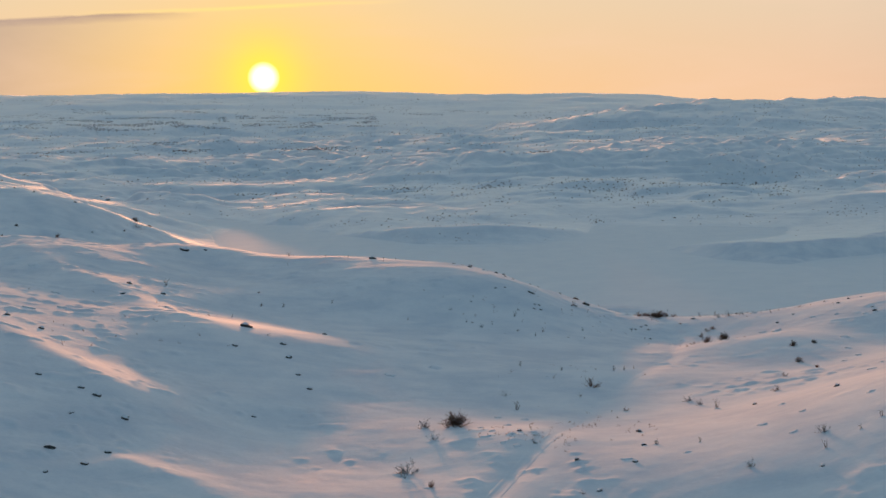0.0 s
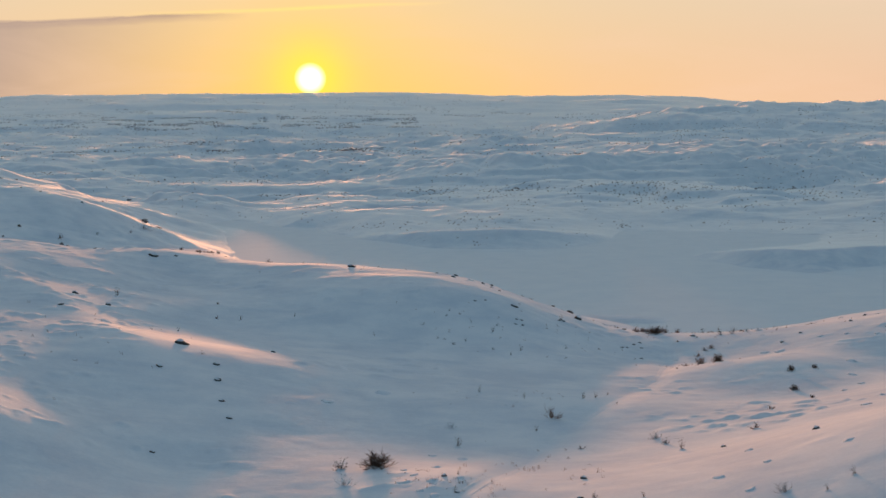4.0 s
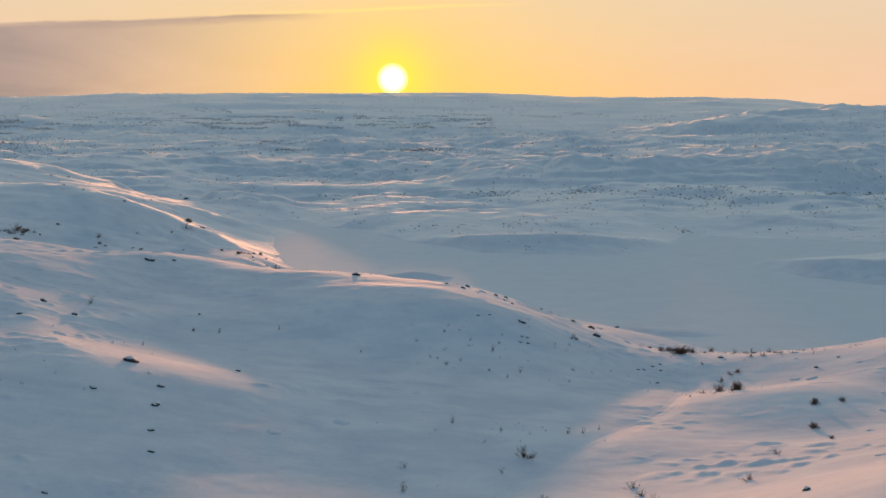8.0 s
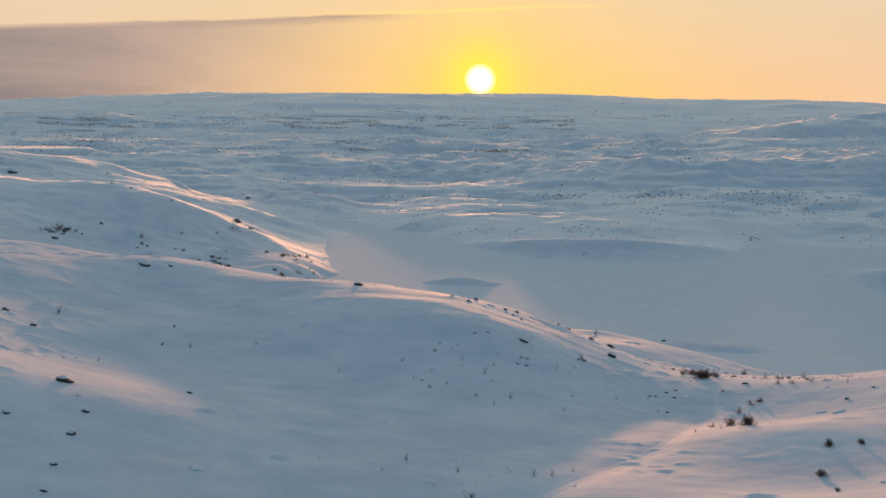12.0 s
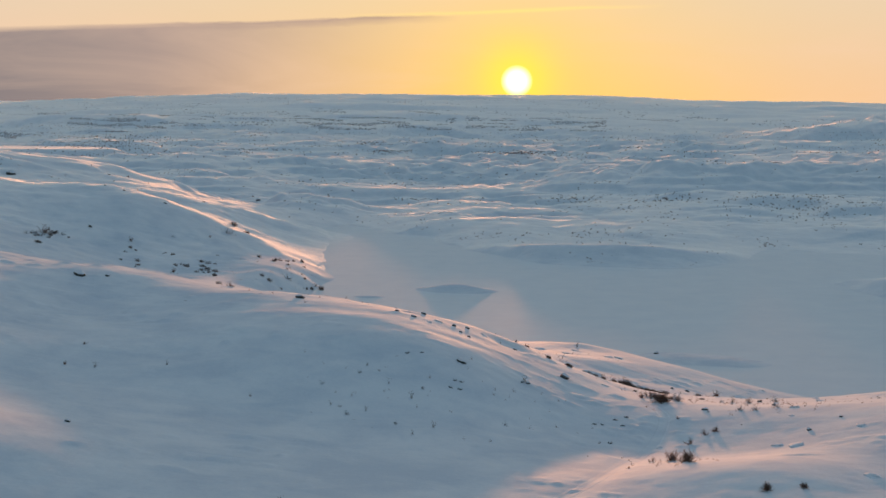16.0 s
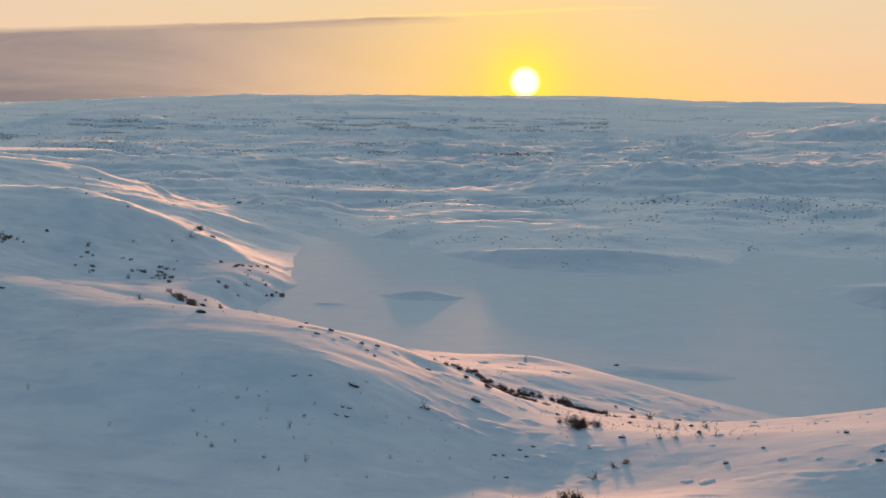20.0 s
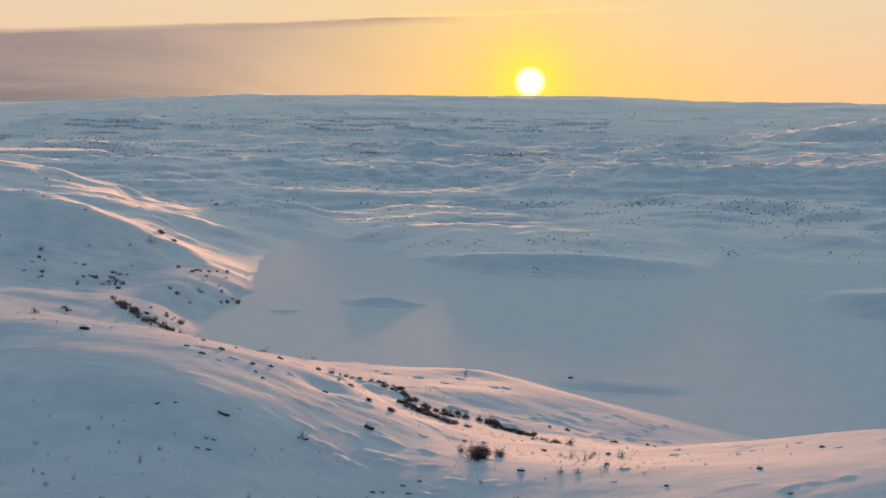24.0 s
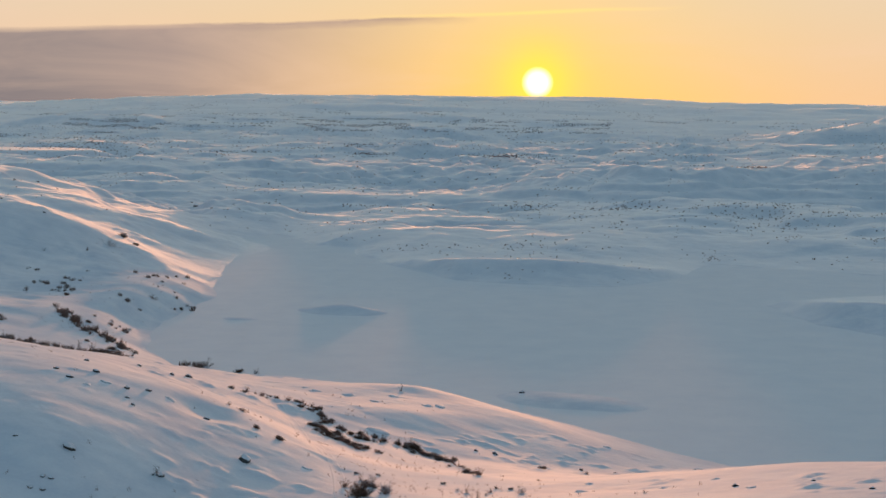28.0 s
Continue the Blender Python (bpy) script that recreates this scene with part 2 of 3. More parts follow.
NEXT_HILLS = [  # x, y, height, radius
    (44, 188, -1.4, 21), (76, 188, -6.1, 21), (112, 188, 4.6, 21), (-70, 232, 1.9, 17), (-35, 232, 6.1, 17), (-5, 225, -0.4, 17), (25, 215, 5.5, 17), (80, 225, -0.7, 17),
    (110, 225, 2.3, 17), (60, 255, -2.3, 17), (85, 270, -2.5, 17), (50, 290, -2.1, 17), (20, 275, 1.8, 17), (-25, 290, 4.7, 17), (64, 305, 2.6, 17), (-24, 388, 3.3, 24),
    (-60, 400, -2.0, 24), (-95, 450, -3.5, 24), (-55, 440, -5.1, 24), (-80, 495, 8.6, 24), (-55, 530, -1.1, 24), (-130, 500, 2.6, 24), (-110, 540, -1.7, 24), (-15, 436, 6.7, 24),
]
MORE_HILLS = [  # x, y, height, radius
    (-53, 268, 4.9, 15), (-14, 254, 3.8, 13), (33, 604, 3.6, 26), (70, 100, 5.3, 16), (75, 205, 2.5, 13), (150, 225, 5.5, 25), (72, 172, 2.9, 10), (64, 152, -1.5, 10),
    (90, 190, 2.8, 13), (40, 206, 2.1, 9), (-3, 165, 1.7, 11), (-16, 205, 1.1, 11), (17, 118, 0.9, 8), (52, 178, 1.3, 10), (90, 165, -3.0, 12), (-50, 288, 3.4, 14),
    (-12, 272, 2.3, 11), (5, 262, 1.3, 11), (18, 250, 1.6, 11), (32, 242, 1.8, 11), (45, 236, 2.5, 10), (5, 240, 1.7, 11), (2, 114, -0.3, 9),
]
LAST_HILLS = [(56, 70, 2.6, 12), (-1, 123.4, -0.8, 4.5), (-10, 140, -0.7, 6), (47, 230.5, -0.9, 2.4), (50, 168, -0.6, 8), (51, 177, -0.5, 6), (4, 106, -0.5, 10), (-9, 105, -0.4, 8)]
SPURS = [
    ([(-42, 225, 0.9), (-30.5, 204, 1.1), (-20.5, 190, 1.1), (-11.2, 168.7, 0.9), (-5.5, 153.8, 0.3)], 5.0),
    ([(-36, 152, 0.7), (-28.8, 143, 1.0), (-22.6, 134, 1.0), (-15, 125, 0.9), (-12.5, 117.5, 0.3)], 4.0),
    ([(-100, 556, 1.5), (-85, 562, 2.6), (-69, 562, 2.9), (-55, 574, 2.6), (-37, 573, 1.6), (-27, 564, 0.4)], 12.0),
    ([(-68, 490, 0.5), (-48, 491, 1.2), (-37.7, 494, 1.2), (-26.6, 480, 1.1), (-13, 454, 0.4)], 6.0),
    ([(-16, 99, 0.5), (-11.7, 102.6, 0.8), (-7.1, 99.9, 0.7), (-3.5, 96.7, 0.3)], 3.0),
]
RIDGE = [(-95, 274, 0.8), (-53, 262, 0.8), (-12, 248, 0.9), (18, 230, 0.9), (30, 222, 1.0), (41, 213, 0.8), (50, 205, 0.4), (58, 196, 0.0)]


FAR_BACK = [(285, 805, 2.0), (340, 775, 7.0), (420, 762, 8.5), (520, 780, 7.0)]
SHORE_BACK = [(238, 572, 1.5), (268, 564, 5.0), (340, 572, 6.0)]
PONDS = [(190, 990, -7.5, 52, 30), (56, 1262, -13.5, 80, 34), (-511, 1565, -9, 110, 55)]  # x, y, height, half width, half depth


def benches(h, tall):
    """Rounds heights off to treads and short steep risers, as ice wears rock."""
    q = h / tall
    f = np.floor(q)
    return tall * (f + step(0.28, 0.72, q - f))


def mounds(x, y):
    """Rolling country past the lake, rising again to the hills on the horizon."""
    far = step(490, 660, y)
    wx, wy = x + 16 * fbm(x, y, 60.0, 2, 32), y + 16 * fbm(x, y, 60.0, 2, 38)
    base = 8.5 * fbm(x * 0.8, y, 150.0, 2, 31) + 6.0 * fbm(wx * 0.6, wy, 74.0, 3, 33)
    base = 0.4 * base + 0.6 * benches(base + 1.0 * fbm(x, y, 22.0, 2, 37), 4.4)
    knolls = step(-0.3, 0.5, fbm(x, y, 120.0, 2, 34))
    z = far * (base - 0.5 + (0.4 + knolls) * (3.0 * (np.abs(fbm(wx * 0.6, wy, 30.0, 3, 35)) - 0.3) + 0.9 * fbm(x * 0.8, y, 9.0, 3, 36)))
    z = z + far * (9.0 * hill(x, y, 105, 1050, 75, 55) + crest(x, y, FAR_BACK, 42.0)) + crest(x, y, SHORE_BACK, 20.0)
    z = z + step(900, 1600, y) * 9.0 * fbm(x * 0.6, y, 320.0, 2, 41)
    z = z * (1 - 0.8 * step(2400, 3600, y))
    z = z + step(2200, 2900, y) * (1 - step(4200, 4800, y)) * (8.0 * fbm(x * 0.35, y, 170.0, 3, 43) + 3.0 * np.abs(fbm(x * 0.5, y, 90.0, 2, 47)))
    r, a = np.hypot(x - 40, y), np.degrees(np.arctan2(x - 40, y))
    rim = 84 + 2.5 * fbm(a, r * 0, 7.0, 2, 58) + 1.6 * fbm(a, r * 0, 1.8, 3, 59) - 20 * step(2, 13, a) - 50 * step(13, 24, a) - 30 * step(-11, -22, a)
    z = z + step(2200, 4880, r) * rim * (0.96 + 0.04 * fbm(a, r * 0.02, 4.0, 3, 53))
    return z + 60 * hill(x, y, 890, 2350, 330, 200, 8) + 38 * hill(x, y, 1300, 2700, 300, 220)


def relief(x, y):
    """Drifts and hummocks a few metres across."""
    c, s = math.cos(radians(-6)), math.sin(radians(-6))
    u, v = c * x + s * y, -s * x + c * y
    z = 0.22 * fbm(x, y, 24.0, 2, 61) + 0.07 * fbm(x, y, 9.0, 2, 63)
    blown = step(-0.1, 0.5, fbm(x, y, 30.0, 2, 65))
    z = z + (0.010 + 0.022 * blown) * fbm(u * 0.55, v, 4.2, 3, 67)
    lumps = np.maximum(step(0.0, 0.6, fbm(x, y, 19.0, 2, 69)), 0.10 * step(44, 66, x) * step(240, 200, y))
    lumps = np.maximum(lumps, 0.9 * step(-4, -14, x) * step(250, 210, y))
    back = step(185, 205, y) * step(330, 300, y) * step(75, 55, x)
    z = z + 0.15 * back * fbm(u * 0.6, v, 7.0, 2, 75)
    lumps = np.maximum(lumps, 0.32 * back)
    return z + lumps * 0.34 * np.maximum(fbm(u * 0.8, v, 1.9, 3, 71) - 0.36, 0) + 0.026 * fbm(x, y, 2.2, 3, 73)


TRACK = [
    (8, 78), (15.5, 93.2), (22.2, 107), (31, 124.9), (34.9, 134.9), (45.3, 153.2), (53.9, 168.8), (57.6, 179), (63, 195.6), (65, 204.6),
    (65, 209.4), (64, 215.1), (62.3, 224.7), (60.6, 230.9), (56.6, 242.5), (51.2, 260.5), (46.2, 273.3), (42.1, 280),
]


def land(x, y, fine=True):
    """Height of the ground at x, y (arrays), in metres over the lake."""
    z, d = lowland(x, y)
    for cx, cy, h, r in NEAR_HILLS + NEXT_HILLS + MORE_HILLS + LAST_HILLS:
        z = z + h * hill(x, y, cx, cy, r, r) * step(-6, 12, d)
    z = z + crest(x, y, RIDGE, 11.0) * step(0, 30, d)
    for line, width in SPURS:
        z = z + crest(x, y, line, width)
    z = z + crest(x, y, POINT, 7.0) * step(-2, 10, d) + crest(x, y, TONGUE, 8.0) * step(-2, 8, d)
    z = z + mounds(x, y) * (step(2, 45, d) + step(900, 1000, y) * (1 - step(2, 45, d)))
    z = z + 0.8 * hill(x, y, 23, 112, 4.5, 6.5, -20)
    dry = step(-3, 3, d)
    for cx, cy, h, rx, ry, turn in ISLANDS:
        rise = hill(x, y, cx, cy, rx, ry, turn)
        z = z + (h + 0.5) * rise * step(6, -6, d)
        dry = np.maximum(dry, step(0.15, 0.6, rise))
    for cx, cy, level, rx, ry in PONDS:
        flat = step(0.45, 0.75, hill(x + 12 * fbm(x, y, 40.0, 2, 77), y, cx, cy, rx, ry))
        z, dry = z + (level - z) * flat, dry * (1 - 0.9 * flat)
    z = z - 0.34 * crest(x, y, [(a, b, 1.0) for a, b in TRACK], 1.5)
    if fine:
        bank = step(8, -8, x) * step(375, 400, y) * step(620, 560, y) * step(2, 30, d)
        z = z + bank * (0.35 * (np.abs(fbm(x * 0.8, y, 19.0, 3, 78)) - 0.3) + 0.22 * fbm(x, y, 6.0, 2, 79))
        z = z + relief(x, y) * (0.25 + 0.75 * np.maximum(step(2, 25, d), 0.8 * step(480, 500, y))) * dry * (1 + 1.5 * step(480, 900, y))
    return z


ISLANDS = [(31, 439, 1.7, 7, 4, -8), (7, 424, 0.2, 5, 2.4, 0), (90, 342, 0.35, 13, 6, -20)]
POINT = [(151, 460, 2.0), (160, 447, 3.4), (177, 434, 4.0), (200, 442, 4.2), (235, 446, 4.2)]
TONGUE = [(42, 526, 3.0), (58, 517, 4.2), (84, 512, 4.8), (106, 513, 3.4), (122, 522, 1.4)]


def sheet(name, xs, ys, zs, mat, smooth=True):
    """A surface from rows and columns of points."""
    rows, cols = xs.shape
    me = bpy.data.meshes.new(name)
    n = np.arange(rows * cols).reshape(rows, cols)
    quads = np.stack([n[:-1, :-1], n[:-1, 1:], n[1:, 1:], n[1:, :-1]], -1).reshape(-1, 4)
    me.vertices.add(rows * cols)
    me.vertices.foreach_set("co", np.stack([xs, ys, zs], -1).astype(np.float32).ravel())
    me.loops.add(quads.size)
    me.loops.foreach_set("vertex_index", quads.astype(np.int32).ravel())
    me.polygons.add(len(quads))
    me.polygons.foreach_set("loop_start", np.arange(0, quads.size, 4, dtype=np.int32))
    me.polygons.foreach_set("use_smooth", np.full(len(quads), smooth))
    me.update(calc_edges=True)
    me.materials.append(mat)
    return new(name, me)


def build_ground():
    # a fan of rows round a point behind the walk: fine ahead, coarse behind
    cx, cy = 40.0, -30.0
    ahead = np.linspace(-33, 34, GROUND_COLUMNS)
    around = np.concatenate([np.linspace(-180, -35, 40), ahead, np.linspace(36, 180, 40)])
    r = [4.0]
    while r[-1] < 4990:
        q = r[-1]
        r.append(q + (6.0 if q < 90 else 0.42 if q < 300 else 0.42 * (q / 300) ** 1.35 if q < 900 else 1.85 * (q / 900) ** 1.9))
    r = np.array(r[:-1] + [4990.0])
    aa, rr = np.meshgrid(np.radians(around), r)
    x, y = cx + rr * np.sin(aa), cy + rr * np.cos(aa)
    z = np.empty_like(x)
    for i in range(0, len(r), 60):
        z[i:i + 60] = land(x[i:i + 60], y[i:i + 60])
    ob = sheet("ground", x, y, z, SNOW)
    # past the lake snow with haze painted as sheen, soft packed snow this side
    ob.data.materials.append(FAR_SNOW)
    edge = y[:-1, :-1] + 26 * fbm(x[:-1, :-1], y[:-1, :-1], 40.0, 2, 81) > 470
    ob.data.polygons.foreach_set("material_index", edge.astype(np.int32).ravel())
    return ob


GROUND_COLUMNS = 760
ground = tagged(build_ground(), "rolling snow-covered tundra with wind-blown drifts", "ground", kind="structure")
ly, lx = np.meshgrid(np.linspace(270, 660, 40), np.linspace(-60, 320, 40))
lake = tagged(sheet("lake", lx, ly, lx * 0, LAKE_SNOW), "frozen lake under smooth grey-blue snow", "lake", kind="structure")

# ---- places of the things that stand on the snow ----
NEAR_SHRUBS = [  # x, y, width
    (40.4, 89.6, 0.6), (34.9, 90.3, 0.8), (43.8, 91, 0.4), (22.6, 92.1, 0.6), (46, 92.1, 0.6), (41.9, 93.3, 1.2), (12, 98.9, 1.1), (34.8, 101.4, 0.5),
    (31.9, 104.1, 0.6), (10.6, 104.2, 2.3), (14.3, 114.4, 1.4), (14.1, 119.9, 1.3), (17.1, 120.1, 2.7), (43.2, 121.1, 0.9), (43.2, 126.1, 0.8), (51.6, 126.2, 1.2),
    (35.9, 128.1, 0.8), (43.2, 129.5, 1.1), (25, 130.6, 1.1), (33.5, 137.5, 0.6), (25.2, 138, 1), (57.1, 138, 0.8), (35.9, 142.3, 1.9), (65.3, 147.8, 0.7),
    (40.9, 151.2, 0.8), (34.6, 151.5, 0.7), (42.5, 152.2, 0.6), (65.6, 154, 1.1), (30.1, 154.4, 0.8), (-0.4, 160.6, 0.6),
]
NEXT_SHRUBS = [  # x, y, width
    (68.6, 163, 0.9), (71.7, 163.5, 0.9), (64, 176.6, 1.7), (58.7, 176.9, 0.4), (63.2, 181.5, 1.8), (61.4, 182.3, 1), (38, 183.5, 0.6), (-5.4, 184.1, 0.6),
    (45.7, 185, 0.4), (36, 186.7, 0.5), (39.8, 186.9, 0.8), (30.8, 188.2, 0.6), (32.7, 189.7, 0.6), (29.8, 190.3, 0.3), (28.9, 190.5, 0.5), (47, 192, 0.6),
    (66.6, 193.4, 1.3), (37, 194.2, 0.8), (27.3, 195.4, 0.8), (-1.4, 196.6, 0.8), (38, 196.8, 0.5), (1.9, 196.9, 0.8), (34.3, 196.9, 0.5), (68.6, 197.2, 1.3),
    (69.8, 198.1, 1), (31, 198.5, 0.4), (9.4, 198.9, 0.6), (33, 199.5, 0.4), (31.6, 200.4, 0.4), (-15.8, 203, 1.2),
]
MORE_SHRUBS = [  # x, y, width
    (66.5, 204.1, 0.7), (-1.8, 204.5, 0.9), (75.6, 206.4, 1.1), (49.1, 206.4, 0.9), (79.7, 206.4, 0.6), (74, 207, 1), (78.3, 207.8, 1), (65.9, 214.6, 2.5),
    (76.7, 216.4, 0.9), (92.2, 216.7, 0.7), (67.9, 217.1, 1.9), (66.4, 219.4, 1.3), (64.6, 220.2, 0.8), (77.4, 220.4, 0.6), (75.4, 221.1, 1), (80.8, 221.2, 1.2),
    (77.8, 222.8, 0.8), (65.9, 222.8, 1), (64.8, 223.1, 0.8), (74.4, 223.2, 0.8), (79.7, 225.5, 0.8), (78.2, 226, 0.8), (63.8, 227.2, 0.6), (65.9, 228.5, 0.7),
    (72.7, 228.6, 0.7), (55.2, 230.2, 1.2), (55, 231.1, 0.7), (52.5, 231.5, 1), (82.5, 235.1, 0.6), (75.9, 237.2, 1.8),
]
FURTHER_SHRUBS = [  # x, y, width
    (49.6, 237.5, 1), (48.1, 237.6, 0.7), (74.3, 243.4, 1.3), (61.4, 255.3, 2.5), (59.8, 255.8, 2.5), (4, 256.1, 1.7), (71.8, 257.6, 2), (56.1, 257.9, 2.7),
    (58.4, 258, 2.4), (70.1, 259.6, 2.6), (58, 260.5, 1.5), (61.6, 261.4, 1.7), (65.9, 261.7, 1.3), (55.6, 262.1, 2.2), (67.6, 262.4, 2.5), (63.7, 262.9, 2.2),
    (68.7, 266.8, 2.3), (83.2, 267.9, 1.2), (89.1, 269, 0.6), (66, 269.1, 1.3), (50.9, 269.3, 1.7), (53.1, 269.4, 2.6), (42.6, 272.4, 2), (39.8, 273.6, 1.1),
    (88.6, 274.9, 0.8), (51.7, 275.4, 1.9), (45.9, 275.6, 2.2), (93.3, 275.7, 0.6), (48.1, 277.3, 1.6), (47.2, 278.1, 1.8),
]
LAST_SHRUBS = [  # x, y, width
    (43.3, 279.7, 1.6), (60.1, 308, 1.3), (-17.2, 340.6, 2.4), (-14.4, 341.5, 2.8), (-20.7, 342.3, 3.3), (-4.9, 345.9, 1.8), (-2.1, 346.1, 1.6), (-13.2, 346.2, 2.2),
    (-10.2, 346.4, 2.4), (2.7, 347, 1.6), (-9.1, 349.9, 1.6), (24.9, 358.7, 1.9), (-5.4, 359.6, 2.3), (21.1, 359.9, 1.9), (-11.5, 361.5, 1.2), (-2.7, 364.1, 2.1),
    (12.8, 364.6, 3.6), (-13.7, 369.7, 1.5), (-8.4, 374.2, 1.7), (-19.6, 376.6, 2.7), (-13.1, 377, 1.5), (-17.9, 381, 1.3), (-24.6, 381.6, 3), (-12.8, 394.2, 1.3),
    (-36, 416.6, 1.6), (-88, 421.8, 2.5), (-41, 424.7, 1.9), (-50.1, 425.7, 1.6), (-17.5, 428.4, 2.9), (-11.3, 433.4, 1.3),
]
OTHER_SHRUBS = [  # x, y, width
    (-42.1, 433.8, 1.3), (-96.4, 435.1, 1.6), (-51.2, 438.4, 1.3), (-11, 438.7, 1.7), (-95.4, 439.3, 2.7), (-93.5, 441.8, 3.7), (-91.6, 445.1, 3), (-89.2, 445.7, 2),
    (-59.4, 450.3, 1), (-70.9, 454.5, 2.1), (-84.8, 458.2, 1.4), (-26.5, 459.6, 1), (-60.9, 466.8, 1.4), (-51, 475.2, 1.3), (-47.6, 485.6, 4.8), (-44.2, 501.1, 2.3),
    (-50.1, 506.3, 2.7),
]
NEAR_ROCKS = [  # x, y, width
    (38.8, 86.5, 0.3), (24, 92.4, 0.3), (-16.9, 97.7, 0.3), (28.4, 98.2, 0.4), (-14.4, 100.3, 0.5), (24.3, 101, 0.4), (-17.5, 104, 0.8), (-13.2, 104.7, 0.6),
    (31, 104.9, 0.4), (22.6, 109.3, 0.3), (51.1, 111.3, 0.5), (33, 113.1, 0.5), (22.1, 113.9, 0.4), (-17.4, 114.4, 0.4), (-13, 115.6, 0.7), (45.6, 117.3, 0.4),
    (-15.9, 120.3, 0.7), (-17.5, 121.8, 0.5), (-21.7, 124.4, 0.5), (-1.9, 126.5, 0.4), (3.9, 138.2, 0.5), (2.9, 143.7, 0.5), (-25.4, 148.9, 0.6), (2, 151.2, 0.7),
    (-4.2, 153.1, 0.6), (-30.2, 154.9, 0.6), (1.4, 157.2, 0.6), (-3.2, 165.4, 1.3), (7.1, 173.1, 0.5), (90.7, 185.2, 0.6),
]
NEXT_ROCKS = [  # x, y, width
    (-20.5, 186.9, 0.6), (91.8, 188.2, 0.4), (-15.5, 192.9, 0.7), (58.1, 193, 0.4), (78.8, 193.7, 0.5), (83, 197.6, 0.4), (41, 198.5, 0.4), (42, 198.6, 0.4),
    (-20.8, 198.7, 0.8), (91.3, 199.2, 0.5), (56.8, 199.4, 0.5), (57.7, 199.9, 0.4), (41.4, 200.3, 0.4), (42.1, 200.3, 0.4), (60, 200.5, 0.4), (59.3, 202.3, 0.4),
    (109.3, 203, 0.4), (35.8, 204, 0.4), (60.7, 204.2, 0.4), (37.4, 204.6, 0.3), (41.8, 205.3, 0.9), (49.5, 206.5, 0.5), (49, 206.6, 0.6), (70.2, 208.8, 0.6),
    (78.6, 211, 0.5), (106.6, 212.6, 0.4), (100.1, 214.3, 0.5), (54.2, 218.5, 1.1), (42.1, 222.5, 0.4), (41, 224.1, 0.4),
]
MORE_ROCKS = [  # x, y, width
    (34.8, 224.9, 0.6), (40, 227.2, 0.6), (32.5, 227.5, 0.5), (48, 228.4, 0.6), (41.7, 229, 0.5), (35.8, 230, 0.7), (18.5, 234, 1.1), (30.9, 241.2, 0.5),
    (-15.3, 243.3, 1.3), (-11.6, 244.6, 0.7), (29.2, 266.2, 0.6), (33.3, 267.5, 0.6), (34.7, 270.6, 0.8), (74.1, 272, 0.5), (76.7, 272.9, 0.7), (79.7, 347.7, 1),
    (-69.5, 490.2, 0.9), (-148.8, 558.3, 3.5), (-48.2, 725.2, 2.9), (-46.2, 733.6, 2.3), (-86.7, 734.7, 2),
]
NEAR_LUMPS = [  # x, y, width
    (40.6, 96.1, 0.5), (32.8, 98.6, 0.5), (28.1, 99.7, 0.7), (49.1, 100.4, 0.6), (40.3, 101.8, 0.6), (44, 102.4, 0.4), (20.8, 108.5, 0.6), (45.2, 109.6, 0.6),
    (19.9, 110, 0.4), (21.1, 112.6, 0.8), (18.8, 113, 0.7), (23.3, 113.3, 0.5), (19.8, 115.4, 0.5), (19.2, 118.3, 0.5), (22, 119.1, 0.6), (24.8, 124.8, 0.7),
    (61.8, 126.4, 0.7), (22.3, 126.5, 0.6), (67.6, 136, 0.9), (13.4, 147.2, 1), (32.1, 147.9, 0.5), (69.4, 149.3, 0.6), (19.3, 152.5, 1.3), (72.7, 152.5, 0.7),
    (74.4, 159.1, 0.8), (-29.6, 164.9, 1.1), (78.8, 169.2, 1.2), (-26.3, 169.9, 1), (-29.3, 185, 1.1), (89.2, 185.3, 0.6),
]
NEXT_LUMPS = [  # x, y, width
    (76.2, 187.5, 1.2), (74.7, 189.2, 0.8), (86.5, 189.3, 0.5), (83.6, 191.7, 0.8), (63.3, 193.5, 0.6), (78.7, 201.6, 0.5), (80.1, 206.9, 0.9), (-36.1, 207.4, 1.4),
    (101.1, 211.8, 0.7), (94.3, 220.1, 0.6), (86.5, 222.1, 1), (99.5, 222.3, 0.7), (59.5, 222.6, 0.7), (37, 223.9, 0.6), (37.9, 226.8, 0.7), (87.7, 229.1, 0.7),
    (43.8, 229.6, 0.7), (59.4, 263.4, 1.8), (60.9, 270.2, 2), (96.6, 272.7, 1.5), (106.6, 289.2, 1), (57.4, 294.2, 1), (93.4, 295.8, 1), (65.5, 296.3, 1.2),
    (52.9, 297.8, 1.4), (67.3, 297.8, 1.4), (47.5, 297.9, 1.2), (45.4, 301.2, 0.9), (59.3, 302.5, 1.3),
]
ALL_SHRUBS, ALL_ROCKS, ALL_LUMPS = NEAR_SHRUBS + NEXT_SHRUBS + MORE_SHRUBS + FURTHER_SHRUBS + LAST_SHRUBS + OTHER_SHRUBS, NEAR_ROCKS + NEXT_ROCKS + MORE_ROCKS, NEAR_LUMPS + NEXT_LUMPS


def ground_at(x, y):
    return float(np.maximum(land(np.array([x]), np.array([y])), 0.0)[0])


def part(name, me, mat, parent=None, label=""):
    """One mesh object, as a part of a thing."""
    me.materials.append(mat)
    ob = new(name, me)
    ob.parent = parent
    return tagged(ob, label) if label else ob


